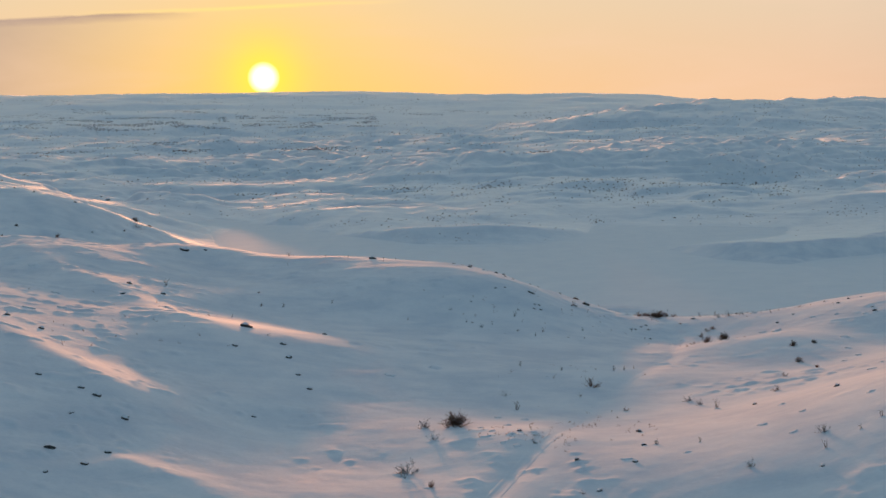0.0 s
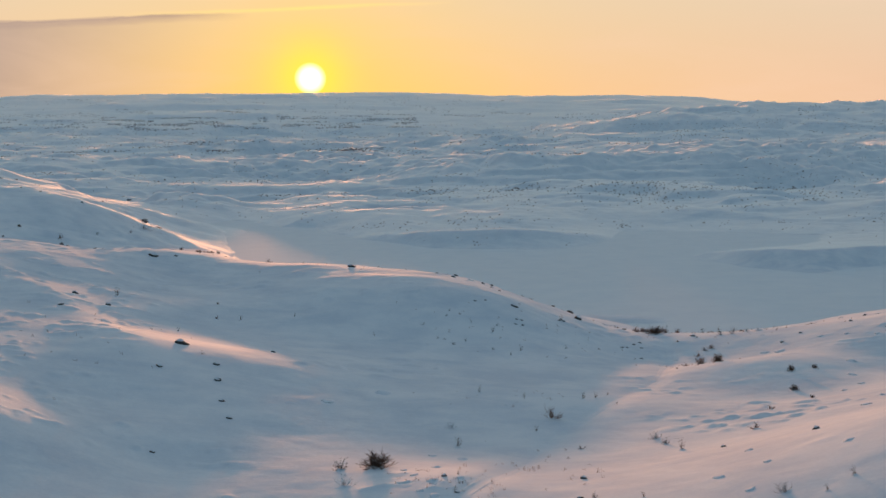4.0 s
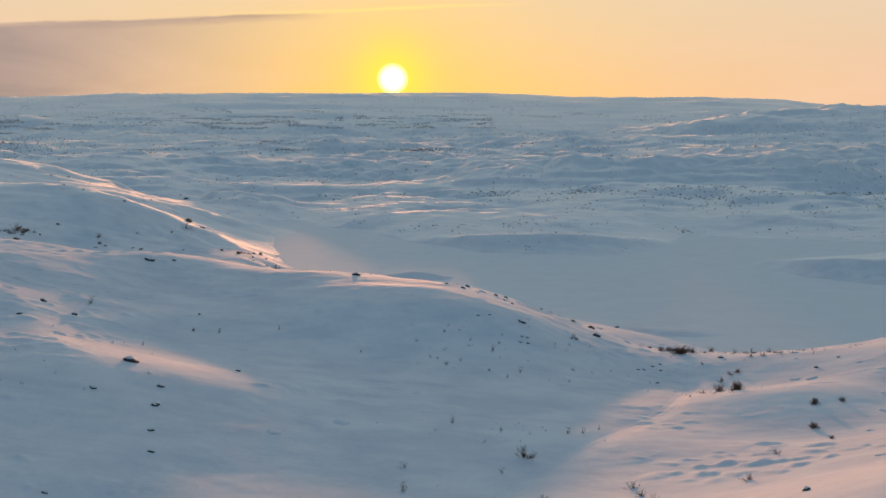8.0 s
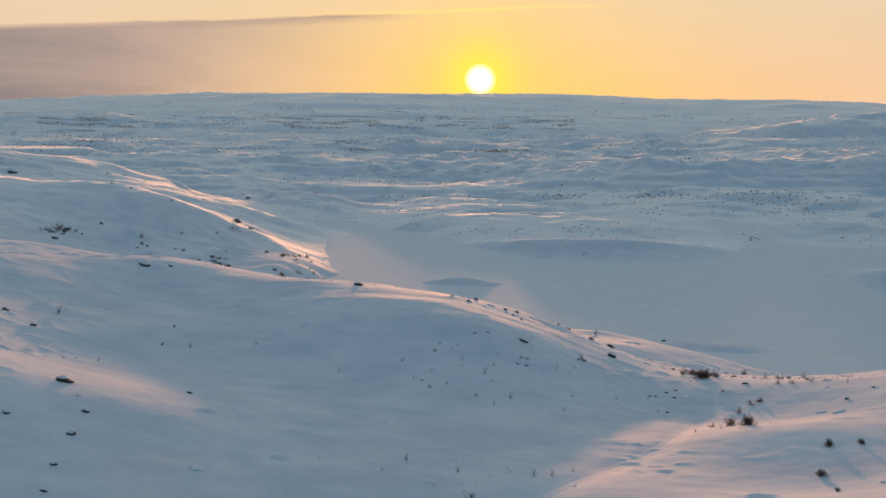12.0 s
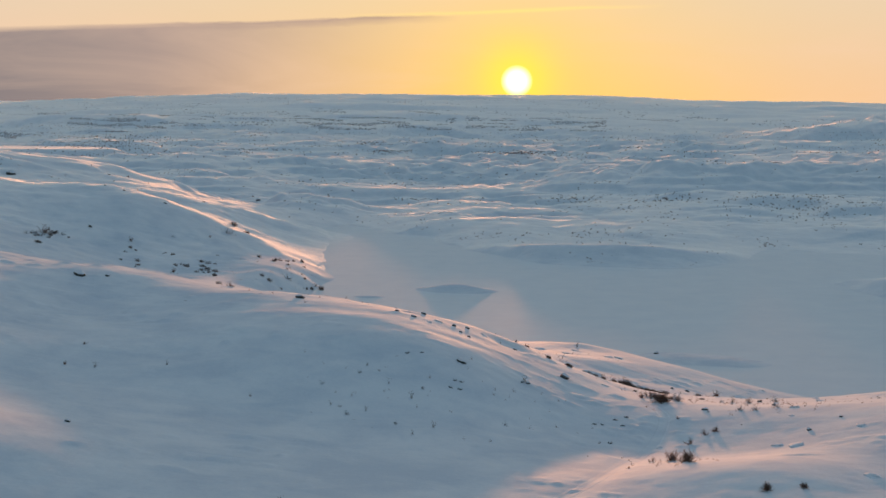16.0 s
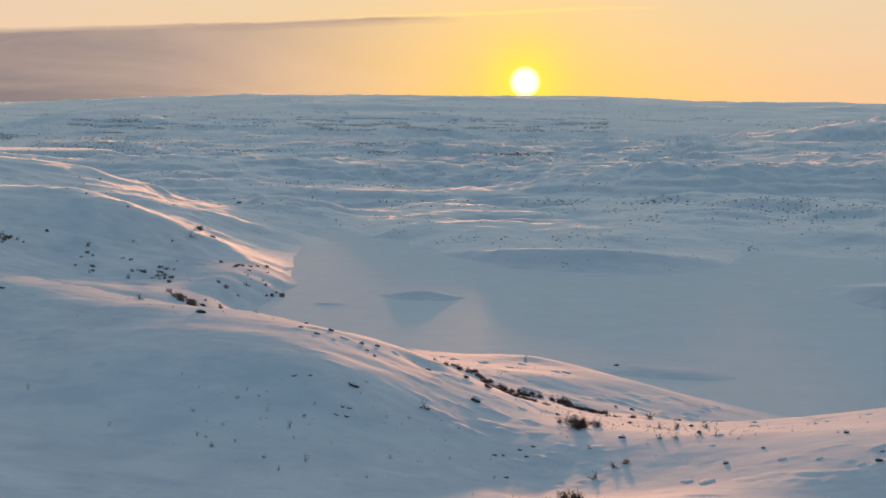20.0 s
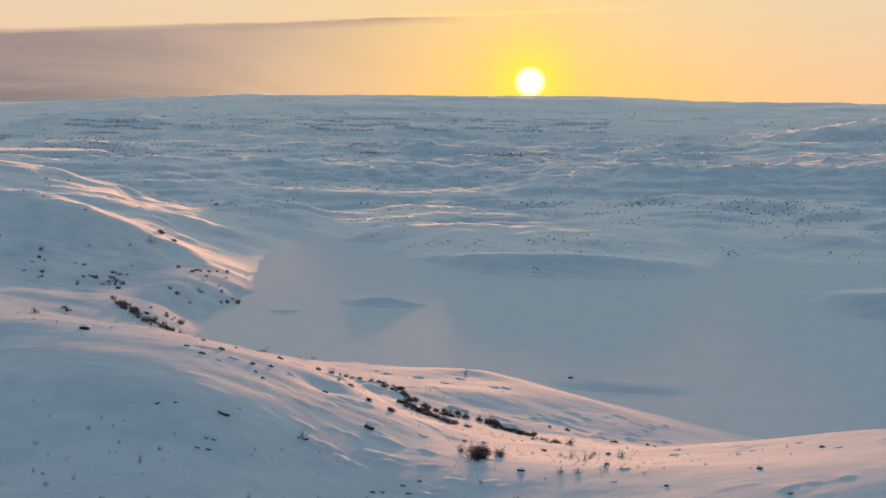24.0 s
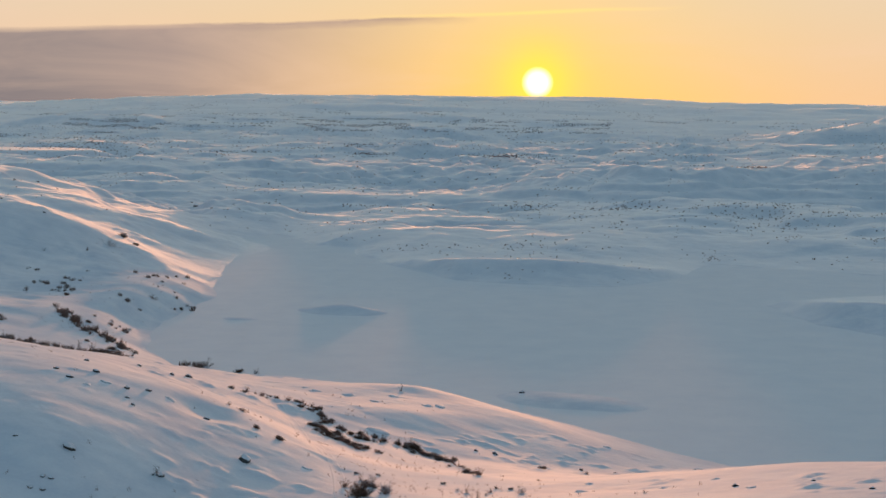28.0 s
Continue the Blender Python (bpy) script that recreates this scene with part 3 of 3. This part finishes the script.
def mesh_of(name, verts, faces, smooth=False):
    me = bpy.data.meshes.new(name)
    me.from_pydata(verts, [], faces)
    me.polygons.foreach_set("use_smooth", [smooth] * len(me.polygons))
    me.update()
    return me


def spike(verts, faces, a, b, ra, rb, sides=3):
    """A tapered twig from a to b."""
    a, b = Vector(a), Vector(b)
    way = (b - a).normalized()
    u = way.orthogonal().normalized()
    v = way.cross(u)
    n = len(verts)
    for p, r in ((a, ra), (b, rb)):
        for i in range(sides):
            t = 2 * math.pi * i / sides
            verts.append(tuple(p + (u * math.cos(t) + v * math.sin(t)) * r))
    for i in range(sides):
        j = (i + 1) % sides
        faces.append((n + i, n + j, n + sides + j, n + sides + i))


# ---- materials of plants and stone ----
def bark_material(name, dark, light, frost):
    m, bsdf, (add, feed, calc, ramp, mix, grain), tree = material(name, 0.85)
    place = add("ShaderNodeTexCoord").outputs["Object"]
    col = ramp(grain(0.08, place, 4.0), [(0.3, dark), (0.7, light)])
    pick = add("ShaderNodeObjectInfo").outputs["Random"]
    island = add("ShaderNodeNewGeometry").outputs["Random Per Island"]
    col = mix(calc("MULTIPLY", island, 0.6), col, (*light, 1))
    white = ramp(calc("ADD", grain(0.12, place, 3.0), calc("MULTIPLY", calc("SUBTRACT", pick, 0.5), 0.25)), [(0.62 - frost, (0, 0, 0)), (0.80 - frost, (1, 1, 1))])
    feed(bsdf.inputs["Base Color"], mix(white, col, (0.72, 0.74, 0.78, 1)))
    return m


def stone_material():
    m, bsdf, (add, feed, calc, ramp, mix, grain), tree = material("lichened_granite", 0.8)
    place = add("ShaderNodeTexCoord").outputs["Object"]
    col = ramp(grain(0.30, place, 6.0, 0.65), [(0.3, (0.03, 0.03, 0.033)), (0.55, (0.075, 0.07, 0.07)), (0.75, (0.14, 0.13, 0.12))])
    lichen = ramp(grain(0.5, place, 5.0, 0.7), [(0.60, (0, 0, 0)), (0.66, (1, 1, 1))])
    feed(bsdf.inputs["Base Color"], mix(calc("MULTIPLY", lichen, 0.4), col, (0.16, 0.15, 0.10, 1)))
    bump = add("ShaderNodeBump")
    bump.inputs["Distance"].default_value = 0.04
    feed(bump.inputs["Height"], grain(0.12, place, 5.0, 0.7))
    feed(bsdf.inputs["Normal"], bump.outputs[0])
    return m


BARK = bark_material("dwarf_birch_bark", (0.055, 0.032, 0.024), (0.18, 0.10, 0.066), 0.03)
RED_BARK = bark_material("willow_bark", (0.10, 0.048, 0.032), (0.27, 0.14, 0.092), 0.05)
FROSTED = bark_material("frosted_twigs", (0.05, 0.045, 0.045), (0.13, 0.11, 0.10), 0.18)
# far woods: paler mauve bark with distance haze in its colour, and frost
HAZY_BARK = bark_material("hazy_birch_bark", (0.17, 0.125, 0.12), (0.32, 0.25, 0.235), 0.18)
STONE = stone_material()
DRIFT = snow_material("drifted_snow", (0.85, 0.85, 0.87), 0.6, 0.8, 0.1, 0.45, 0.0)


# ---- shrubs ----
def shrub(kind, seed, stems, twigs, height, spread, bark, label, category):
    """A leafless shrub one metre wide: stems from one root, fine twigs on them, drifted snow at the foot."""
    rnd = random.Random(seed)
    root = new(kind)
    tagged(root, label, category)
    sv, sf, tv, tf = [], [], [], []
    for i in range(stems):
        turn, lean = rnd.uniform(0, 2 * math.pi), rnd.uniform(0.12, 1.0) ** 0.7 * rnd.choice([0.7, 1.0, 1.0, 1.25])
        reach, top = 0.42 * spread * lean, height * (1.05 - 0.55 * lean * lean) * rnd.uniform(0.55, 1.2)
        a = Vector((rnd.uniform(-0.1, 0.1) * spread, rnd.uniform(-0.1, 0.1) * spread, -0.06))
        side = Vector((math.cos(turn), math.sin(turn), 0))
        b = a + side * reach * 0.55 + Vector((rnd.uniform(-0.05, 0.05), rnd.uniform(-0.05, 0.05), top * 0.6))
        c = a + side * reach * 1.05 + Vector((rnd.uniform(-0.06, 0.06), rnd.uniform(-0.06, 0.06), top + 0.03))
        spike(sv, sf, a, b, 0.010, 0.007, 4)
        spike(sv, sf, b, c, 0.007, 0.002, 3)
        for k in range(twigs):
            t = rnd.uniform(0.15, 1.0)
            p = a.lerp(b, t * 1.6) if t < 0.62 else b.lerp(c, (t - 0.62) / 0.38)
            d = (side * rnd.uniform(-0.2, 1.0) + Vector((rnd.uniform(-0.8, 0.8), rnd.uniform(-0.8, 0.8), rnd.uniform(0.2, 1.2)))).normalized()
            q = p + d * rnd.uniform(0.08, 0.24)
            spike(tv, tf, p, q, 0.005, 0.0015)
            if rnd.random() < 0.5:
                e = (d + Vector((rnd.uniform(-0.7, 0.7), rnd.uniform(-0.7, 0.7), rnd.uniform(-0.2, 0.6)))).normalized()
                spike(tv, tf, p.lerp(q, 0.5), p.lerp(q, 0.5) + e * rnd.uniform(0.05, 0.14), 0.004, 0.0015)
    part("branching", mesh_of("branching", sv, sf), bark, root)
    part("crown", mesh_of("crown", tv, tf), bark, root)
    dv, df = [], []
    rings, cols = 6, 18
    for i in range(rings):
        for j in range(cols):
            t, r = 2 * math.pi * j / cols, i / (rings - 1)
            w = 0.62 * spread * (1 + 0.18 * math.sin(2 * t + seed) + 0.1 * math.sin(5 * t + 2 * seed))
            dv.append((math.cos(t) * r * w * 1.15 + 0.08 * r, math.sin(t) * r * w - 0.10 * r, 0.11 * height * (1 - r * r) ** 2 * (1 + 0.3 * math.sin(3 * t + seed)) - 0.11 * r * r))
    for i in range(rings - 1):
        for j in range(cols):
            k = (j + 1) % cols
            df.append((i * cols + j, (i + 1) * cols + j, (i + 1) * cols + k, i * cols + k))
    part("drift", mesh_of("drift", dv, df, True), DRIFT, root, "low drift of snow round the stems")
    return root


SHRUB_KINDS = [
    shrub("shrub", 1, 46, 24, 0.50, 1.0, BARK, "dense dark leafless dwarf birch shrub in the snow", "shrub"),
    shrub("shrub", 2, 26, 18, 0.44, 1.0, RED_BARK, "reddish leafless willow shrub standing in drifted snow", "shrub"),
    shrub("shrub", 3, 16, 12, 0.55, 1.0, FROSTED, "sparse frosted shrub with snow on its twigs", "shrub"),
    shrub("shrub", 4, 9, 9, 0.85, 0.8, BARK, "thin upright leafless birch sapling in the snow", "shrub"),
    shrub("shrub", 5, 44, 24, 0.38, 1.1, BARK, "low wide thicket shrub of dark bare twigs", "shrub"),
    shrub("shrub", 6, 14, 10, 0.42, 1.0, RED_BARK, "low thin reddish shrub half buried in snow", "shrub"),
    shrub("shrub", 7, 20, 12, 0.70, 1.1, RED_BARK, "loose reddish-brown willow shrub with upright stems", "shrub"),
]


def place_thing(thing, first, x, y, size, turn, sink=0.0, tall=1.0):
    """The thing itself at its first place, copies of it after that."""
    half = 0.4 * size
    five = np.maximum(land(np.array([x, x + half, x - half, x, x]), np.array([y, y, y, y + half, y - half])), 0.0)
    slope = Vector((five[2] - five[1], five[4] - five[3], 2 * half)).normalized()
    m = Matrix.Translation((x, y, five[0] - sink)) @ Vector((0, 0, 1)).rotation_difference(slope).to_matrix().to_4x4() @ pose(0, 0, 0, 0, 0, turn)
    ob = thing if first else copy_thing(thing, m)
    ob.matrix_basis = m @ Matrix.Diagonal((size, size, size * tall, 1))
    return ob


HEDGES = [  # line, step, least and most width, kinds, group
    ([(50, 276), (53, 270), (56, 266.3)], 0.45, 0.8, 1.25, [0, 6, 1, 4], "thicket beside the track"),
    ([(53.6, 262.6), (56, 258.6), (58.4, 255.4), (62.4, 253.4)], 0.34, 0.8, 1.35, [0, 0, 6, 4, 1], "thicket beside the track"),
    ([(57, 264.5), (60.7, 262.6), (63, 265)], 0.5, 0.9, 1.4, [0, 6, 4], "thicket beside the track"),
    ([(63, 265.5), (66, 265.2), (69, 262.6), (71, 260.4)], 0.38, 0.9, 1.6, [0, 0, 4, 6, 1], "thicket beside the track"),
    ([(71.5, 259), (74, 250), (76, 241)], 1.0, 0.5, 1.1, [1, 5, 6], "thicket beside the track"),
    ([(40, 274), (43, 277), (47.4, 277), (50, 275)], 0.6, 0.6, 1.1, [1, 6, 5], "thicket beside the track"),
    ([(64.6, 221), (66.2, 218.6), (68.3, 217.4)], 0.55, 0.8, 1.5, [0, 6, 1], "thicket beside the track"),
]
used = set()
rnd = random.Random(11)
for line, gap, least, most, kinds, group in HEDGES:
    for (ax, ay), (bx, by) in zip(line, line[1:]):
        n = max(1, round(math.hypot(bx - ax, by - ay) / gap))
        for i in range(n):
            t, k = (i + rnd.random()) / n, rnd.choice(kinds)
            ob = place_thing(SHRUB_KINDS[k], k not in used, ax + (bx - ax) * t + rnd.gauss(0, 0.7), ay + (by - ay) * t + rnd.gauss(0, 0.9),
                             rnd.uniform(least, most) * 1.2, rnd.uniform(0, 360), 0.05, rnd.uniform(0.6, 0.95))
            ob["group"] = group
            used.add(k)
for x, y, w in ALL_SHRUBS:
    if 40 < x < 72 and 252 < y < 281:
        continue
    thick = 225 < y < 300 and 38 < x < 95
    if thick:
        k = rnd.choice([0, 0, 6, 4, 4, 1])
    elif y > 350:
        k = rnd.choice([0, 6, 2, 4, 2])
    elif w > 2.0:
        k = 2 if x < 14 else rnd.choice([0, 4, 0])
    elif x > 48 and y < 200:
        k = rnd.choice([1, 5, 5, 1, 0])
    else:
        k = rnd.choice([2, 3, 2, 5, 3])
    ob = place_thing(SHRUB_KINDS[k], k not in used, x, y, max(w, 0.5) * rnd.uniform(1.0, 1.25) * (0.95 if thick else 1.0), rnd.uniform(0, 360), 0.0, rnd.uniform(0.85, 1.2) * (0.7 if thick or w > 2.0 else 1.0))
    used.add(k)
    ob["group"] = "thicket beside the track" if thick else "shrubs on the far bank" if y > 350 else "shrubs on the near slopes"


# ---- boulders and snow-covered stones ----
def lump_mesh(name, seed, squash, rough, cap=False, shrink=1.0, low=0.16):
    bm = bmesh.new()
    bmesh.ops.create_icosphere(bm, subdivisions=3, radius=0.5)
    shift = Vector((seed * 7.3, seed * 3.1, seed * 1.7))
    for v in bm.verts:
        n = v.co.normalized()
        d = 1 + rough * noise.noise(n * 1.4 + shift) + 0.5 * rough * noise.noise(n * 3.1 + shift)
        step_in = 0.85 + 0.15 * abs(noise.noise(n * 2.2 - shift))
        v.co = Vector((v.co.x * d * 1.1 * shrink, v.co.y * d * step_in * shrink, v.co.z * d * squash))
        if cap:
            v.co = Vector((v.co.x * 0.99, v.co.y * 0.97, max(v.co.z * 0.92 + 0.09, low + 0.05 * math.sin(5 * v.co.x))))
    me = bpy.data.meshes.new(name)
    bm.to_mesh(me)
    bm.free()
    me.polygons.foreach_set("use_smooth", [cap] * len(me.polygons))
    return me


def boulder(seed, squash, label):
    root = tagged(new("boulder"), label, "boulder")
    part("rock", lump_mesh("rock", seed, squash, 0.5), STONE, root)
    part("snow_cap", lump_mesh("snow_cap", seed, squash, 0.5, True, 1.0, 0.21), DRIFT, root, "rounded cap of white snow")
    return root


def snow_mound(seed, label):
    """A stone wholly under snow, with a dark edge of it showing."""
    root = tagged(new("snow_mound"), label, "snow mound")
    part("snow", lump_mesh("snow", seed + 20, 0.52, 0.35, True, 1.25, 0.02), DRIFT, root)
    part("stone_edge", lump_mesh("stone_edge", seed + 20, 0.34, 0.35, shrink=0.9), STONE, root, "dark edge of stone under the snow")
    return root


BOULDERS = [boulder(1, 0.62, "dark granite boulder capped with snow"), boulder(2, 0.5, "flat dark boulder half buried in snow"),
            boulder(3, 0.75, "angular dark rock poking out of the snow")]
MOUNDS = [snow_mound(1, "snow-covered stone with a dark edge showing"), snow_mound(2, "low rounded mound of drifted snow")]
used = set()
for x, y, w in ALL_ROCKS:
    k = rnd.choice([0, 1, 2])
    ob = place_thing(BOULDERS[k], k not in used, x, y, max(w, 0.35) * 1.05, rnd.uniform(0, 360), -0.07 * w)
    ob["group"] = "boulders on the snow"
    used.add(k)
used = set()
for x, y, w in ALL_LUMPS:
    k = rnd.choice([0, 1])
    ob = place_thing(MOUNDS[k], k not in used, x, y, max(w, 0.5) * 1.2, rnd.uniform(0, 360), 0.12 * w, 0.75)
    ob["group"] = "snow mounds"
    used.add(k)


# ---- the snowmobile track ----
def build_track():
    pts = [Vector((x, y)) for x, y in TRACK]
    line = []
    for i in range(len(pts) - 1):
        p0, p1, p2, p3 = pts[max(i - 1, 0)], pts[i], pts[i + 1], pts[min(i + 2, len(pts) - 1)]
        n = max(2, int((p2 - p1).length / 0.5))
        for j in range(n):
            t = j / n
            line.append(0.5 * (2 * p1 + (p2 - p0) * t + (2 * p0 - 5 * p1 + 4 * p2 - p3) * t * t + (3 * p1 - p0 - 3 * p2 + p3) * t ** 3))
    across = [(-0.75, -0.07), (-0.6, -0.012), (-0.45, 0.0), (-0.32, -0.02), (-0.1, -0.012), (0.1, -0.012), (0.32, -0.02), (0.45, 0.0), (0.6, -0.012), (0.75, -0.07)]
    xs, ys, hs = [], [], []
    for i, p in enumerate(line):
        d = (line[min(i + 1, len(line) - 1)] - line[max(i - 1, 0)]).normalized()
        xs.append([p.x + d.y * a for a, h in across])
        ys.append([p.y - d.x * a for a, h in across])
        hs.append([h + 0.005 * math.sin(2.1 * i) + 0.006 * math.sin(0.37 * i + a) for a, h in across])
    xs, ys, hs = np.array(xs), np.array(ys), np.array(hs)
    ob = sheet("track", xs, ys, land(xs, ys) + hs + 0.03, SNOW)
    return tagged(ob, "narrow snowmobile track pressed into the snow", "track", kind="structure")


build_track()


# ---- far scrub and woods ----
def tufts(name, spots, mat, label, spikes, seed, stout=1.0):
    """Many small bare bushes, too many to count, each a few leaning spikes."""
    r = random.Random(seed)
    xs, ys = np.array([s[0] for s in spots]), np.array([s[1] for s in spots])
    zs = np.maximum(land(xs, ys), 0.0)
    verts, faces = [], []
    for (x, y, w, h), z in zip(spots, zs):
        for i in range(spikes):
            a, q = r.uniform(0, 6.3), r.uniform(0.1, 0.5)
            foot = Vector((x + math.cos(a) * w * q, y + math.sin(a) * w * q, z - 0.2))
            tip = foot + Vector((r.uniform(-0.3, 0.3) * w, r.uniform(-0.3, 0.3) * w, 0.2 + h * r.uniform(0.5, 1.0)))
            spike(verts, faces, foot, tip, w * r.uniform(0.10, 0.2) * stout, w * 0.03 * stout)
    ob = part(name, mesh_of(name, verts, faces), mat)
    return tagged(ob, label, "shrubs", kind="stuff")


def far_spots():
    r = random.Random(5)
    spots = []
    for i in range(1500):
        y = 500 * (2400 / 500) ** r.random()
        x = 40 + (y + 20) * math.tan(radians(r.uniform(-27, 29)))
        n, rx, ry = int(2 + 34 * r.random() ** 4), r.uniform(0.004, 0.022) * y, r.uniform(0.003, 0.010) * y
        for j in range(n):
            w = r.uniform(0.35, 1.0) * (y / 700) ** 0.4
            spots.append((x + r.gauss(0, rx), y + r.gauss(0, ry), w, w * r.uniform(0.25, 0.55)))
    for i in range(700):
        y = 480 * (1900 / 480) ** r.random()
        w = r.uniform(0.5, 1.5) * (y / 700) ** 0.35
        spots.append((40 + (y + 20) * math.tan(radians(r.uniform(-27, 29))), y, w, w * r.uniform(0.25, 0.5)))
    for az0, az1, r0, r1, n in PATCHES:
        for i in range(3 * n):
            a, q = radians(r.triangular(az0, az1)), r.triangular(r0, r1)
            w = r.uniform(0.4, 1.2) * (q / 700) ** 0.4
            spots.append((50 + q * math.sin(a), 60 + q * math.cos(a), w, w * r.uniform(0.3, 0.6)))
    xs, ys = np.array([s[0] for s in spots]), np.array([s[1] for s in spots])
    away = shore_distance(xs, ys)
    # scrub holds on the slopes and in the folds, and little of it on the open backs
    rise = (land(xs, ys + 6, False) - land(xs, ys - 6, False)) / 12
    return [s for s, d, q in zip(spots, away, rise) if d > 4 and (s[1] > 560 or s[0] > -10) and r.random() < 0.22 + 9 * max(q, 0.0)]


def bank_spots():
    """Low willow and birch in the gully at the head of the lake and in clumps on the face of the headland."""
    r = random.Random(31)
    spots = []
    for line, gap in BANK_LINES:
        for (ax, ay), (bx, by) in zip(line, line[1:]):
            n = max(1, round(math.hypot(bx - ax, by - ay) / gap))
            for i in range(n):
                t, w = r.random(), r.uniform(0.8, 2.0)
                spots.append((ax + (bx - ax) * t + r.gauss(0, 1.0), ay + (by - ay) * t + r.gauss(0, 1.4), w, w * r.uniform(0.4, 0.8)))
    for x, y, n in FACE:
        for i in range(n):
            w = r.uniform(0.6, 1.7)
            spots.append((x + r.gauss(0, 2.2), y + r.gauss(0, 3.0), w, w * r.uniform(0.4, 0.7)))
    return spots


def twig_spots():
    """Tips of dwarf birch that the snow leaves bare: round the saddle, along the track and on the ridge."""
    r = random.Random(21)
    spots = []
    for cx, cy, rx, ry, n in TWIGS:
        for i in range(n):
            w = r.uniform(0.16, 0.42)
            spots.append((r.gauss(cx, rx), r.gauss(cy, ry), w, w * r.uniform(0.5, 1.3)))
    return spots


def wood_spots():
    r = random.Random(6)
    spots = []
    for az0, az1, r0, r1, n in WOODS:
        for i in range(2 * n):
            a, q = radians(r.uniform(az0, az1)), r.uniform(r0, r1)
            if noise.noise(Vector((math.degrees(a) * 0.7, q * 0.005, 3.0))) > 0.02 + 0.15 * r.random():
                spots.append((40 + q * math.sin(a), q * math.cos(a), r.uniform(1.8, 4.2), r.uniform(0.9, 1.9)))
    return spots


PATCHES = [  # degrees from the sun, metres off, how many
    (-21, -14, 1150, 1900, 300), (-6.6, -4.4, 1270, 1330, 70), (-1.6, 2.2, 1230, 1330, 110), (-7.2, -5.6, 1480, 1560, 50), (9.6, 11.6, 1120, 1180, 60),
    (4.6, 8.0, 640, 680, 60), (8.5, 16, 560, 720, 200), (16, 24, 560, 900, 160), (-13, -9.5, 1300, 1360, 50), (-18, -16.6, 1900, 1960, 40), (0.5, 4, 640, 700, 60),
]
WOODS = [(-22, -8, 3300, 4300, 1500), (-6, 8, 3300, 4300, 1100), (10, 22, 2300, 3300, 600), (-18.5, -14.5, 2150, 3450, 1300), (-14.5, -9.0, 2300, 3400, 600), (-9.3, -2.4, 2100, 3500, 2200), (-2, 4, 2100, 3300, 1400), (-24, -20, 1700, 2100, 500), (5, 9, 2900, 3300, 150)]
BANK_LINES = [  # line, step
    ([(-30, 348), (-23, 345), (-17, 342.5), (-11, 345), (-5, 345), (2, 348)], 0.5), ([(-28, 388), (-20, 378), (-13.5, 373), (-7, 370), (-3, 364)], 0.6), ([(8, 366.5), (13.5, 366)], 0.8),
]
FACE = [  # x, y, how many
    (-89, 496, 2), (-69, 450, 3), (-60, 449, 2), (-51, 437, 5), (-43, 432, 7), (-45, 447, 4), (-38, 426, 3), (-28, 463, 4), (-23, 456, 4),
    (-17, 440, 3), (-11.5, 434, 3), (-21, 471, 3), (-16, 415, 4), (-15, 391, 7), (-62, 431, 4), (-31, 366, 4), (-92, 442, 14),
]
TWIGS = [  # x, y, spread across and along, how many
    (75, 222, 5, 8, 90), (66, 232, 4, 7, 60), (82, 212, 7, 5, 60), (58, 240, 5, 6, 30), (52, 284, 8, 8, 40), (68, 250, 4, 9, 60), (22, 112, 2.2, 3, 60), (31, 120, 2.5, 6, 30),
    (33, 151, 5, 3, 24), (63, 181, 3, 3, 30), (25, 238, 10, 7, 30), (-18, 165, 9, 14, 40), (-12, 345, 9, 3, 60), (-15, 374, 7, 4, 50), (-30, 420, 14, 16, 60), (-20, 440, 6, 12, 40),
    (-48, 492, 5, 5, 30), (52, 200, 5, 4, 24), (34, 194, 6, 6, 24),
]
tufts("bank_shrubs", bank_spots(), BARK, "dark leafless willow and birch scrub on the lake bank", 22, 33, 0.4)
tufts("dry_twigs", twig_spots(), RED_BARK, "bare reddish twig tips poking through the snow", 7, 23, 0.22)
tufts("far_shrubs", far_spots(), RED_BARK, "scattered brown scrub on the far snowy hills", 6, 8)
tufts("far_woods", wood_spots(), HAZY_BARK, "distant bare birch woods in the valley", 3, 9)
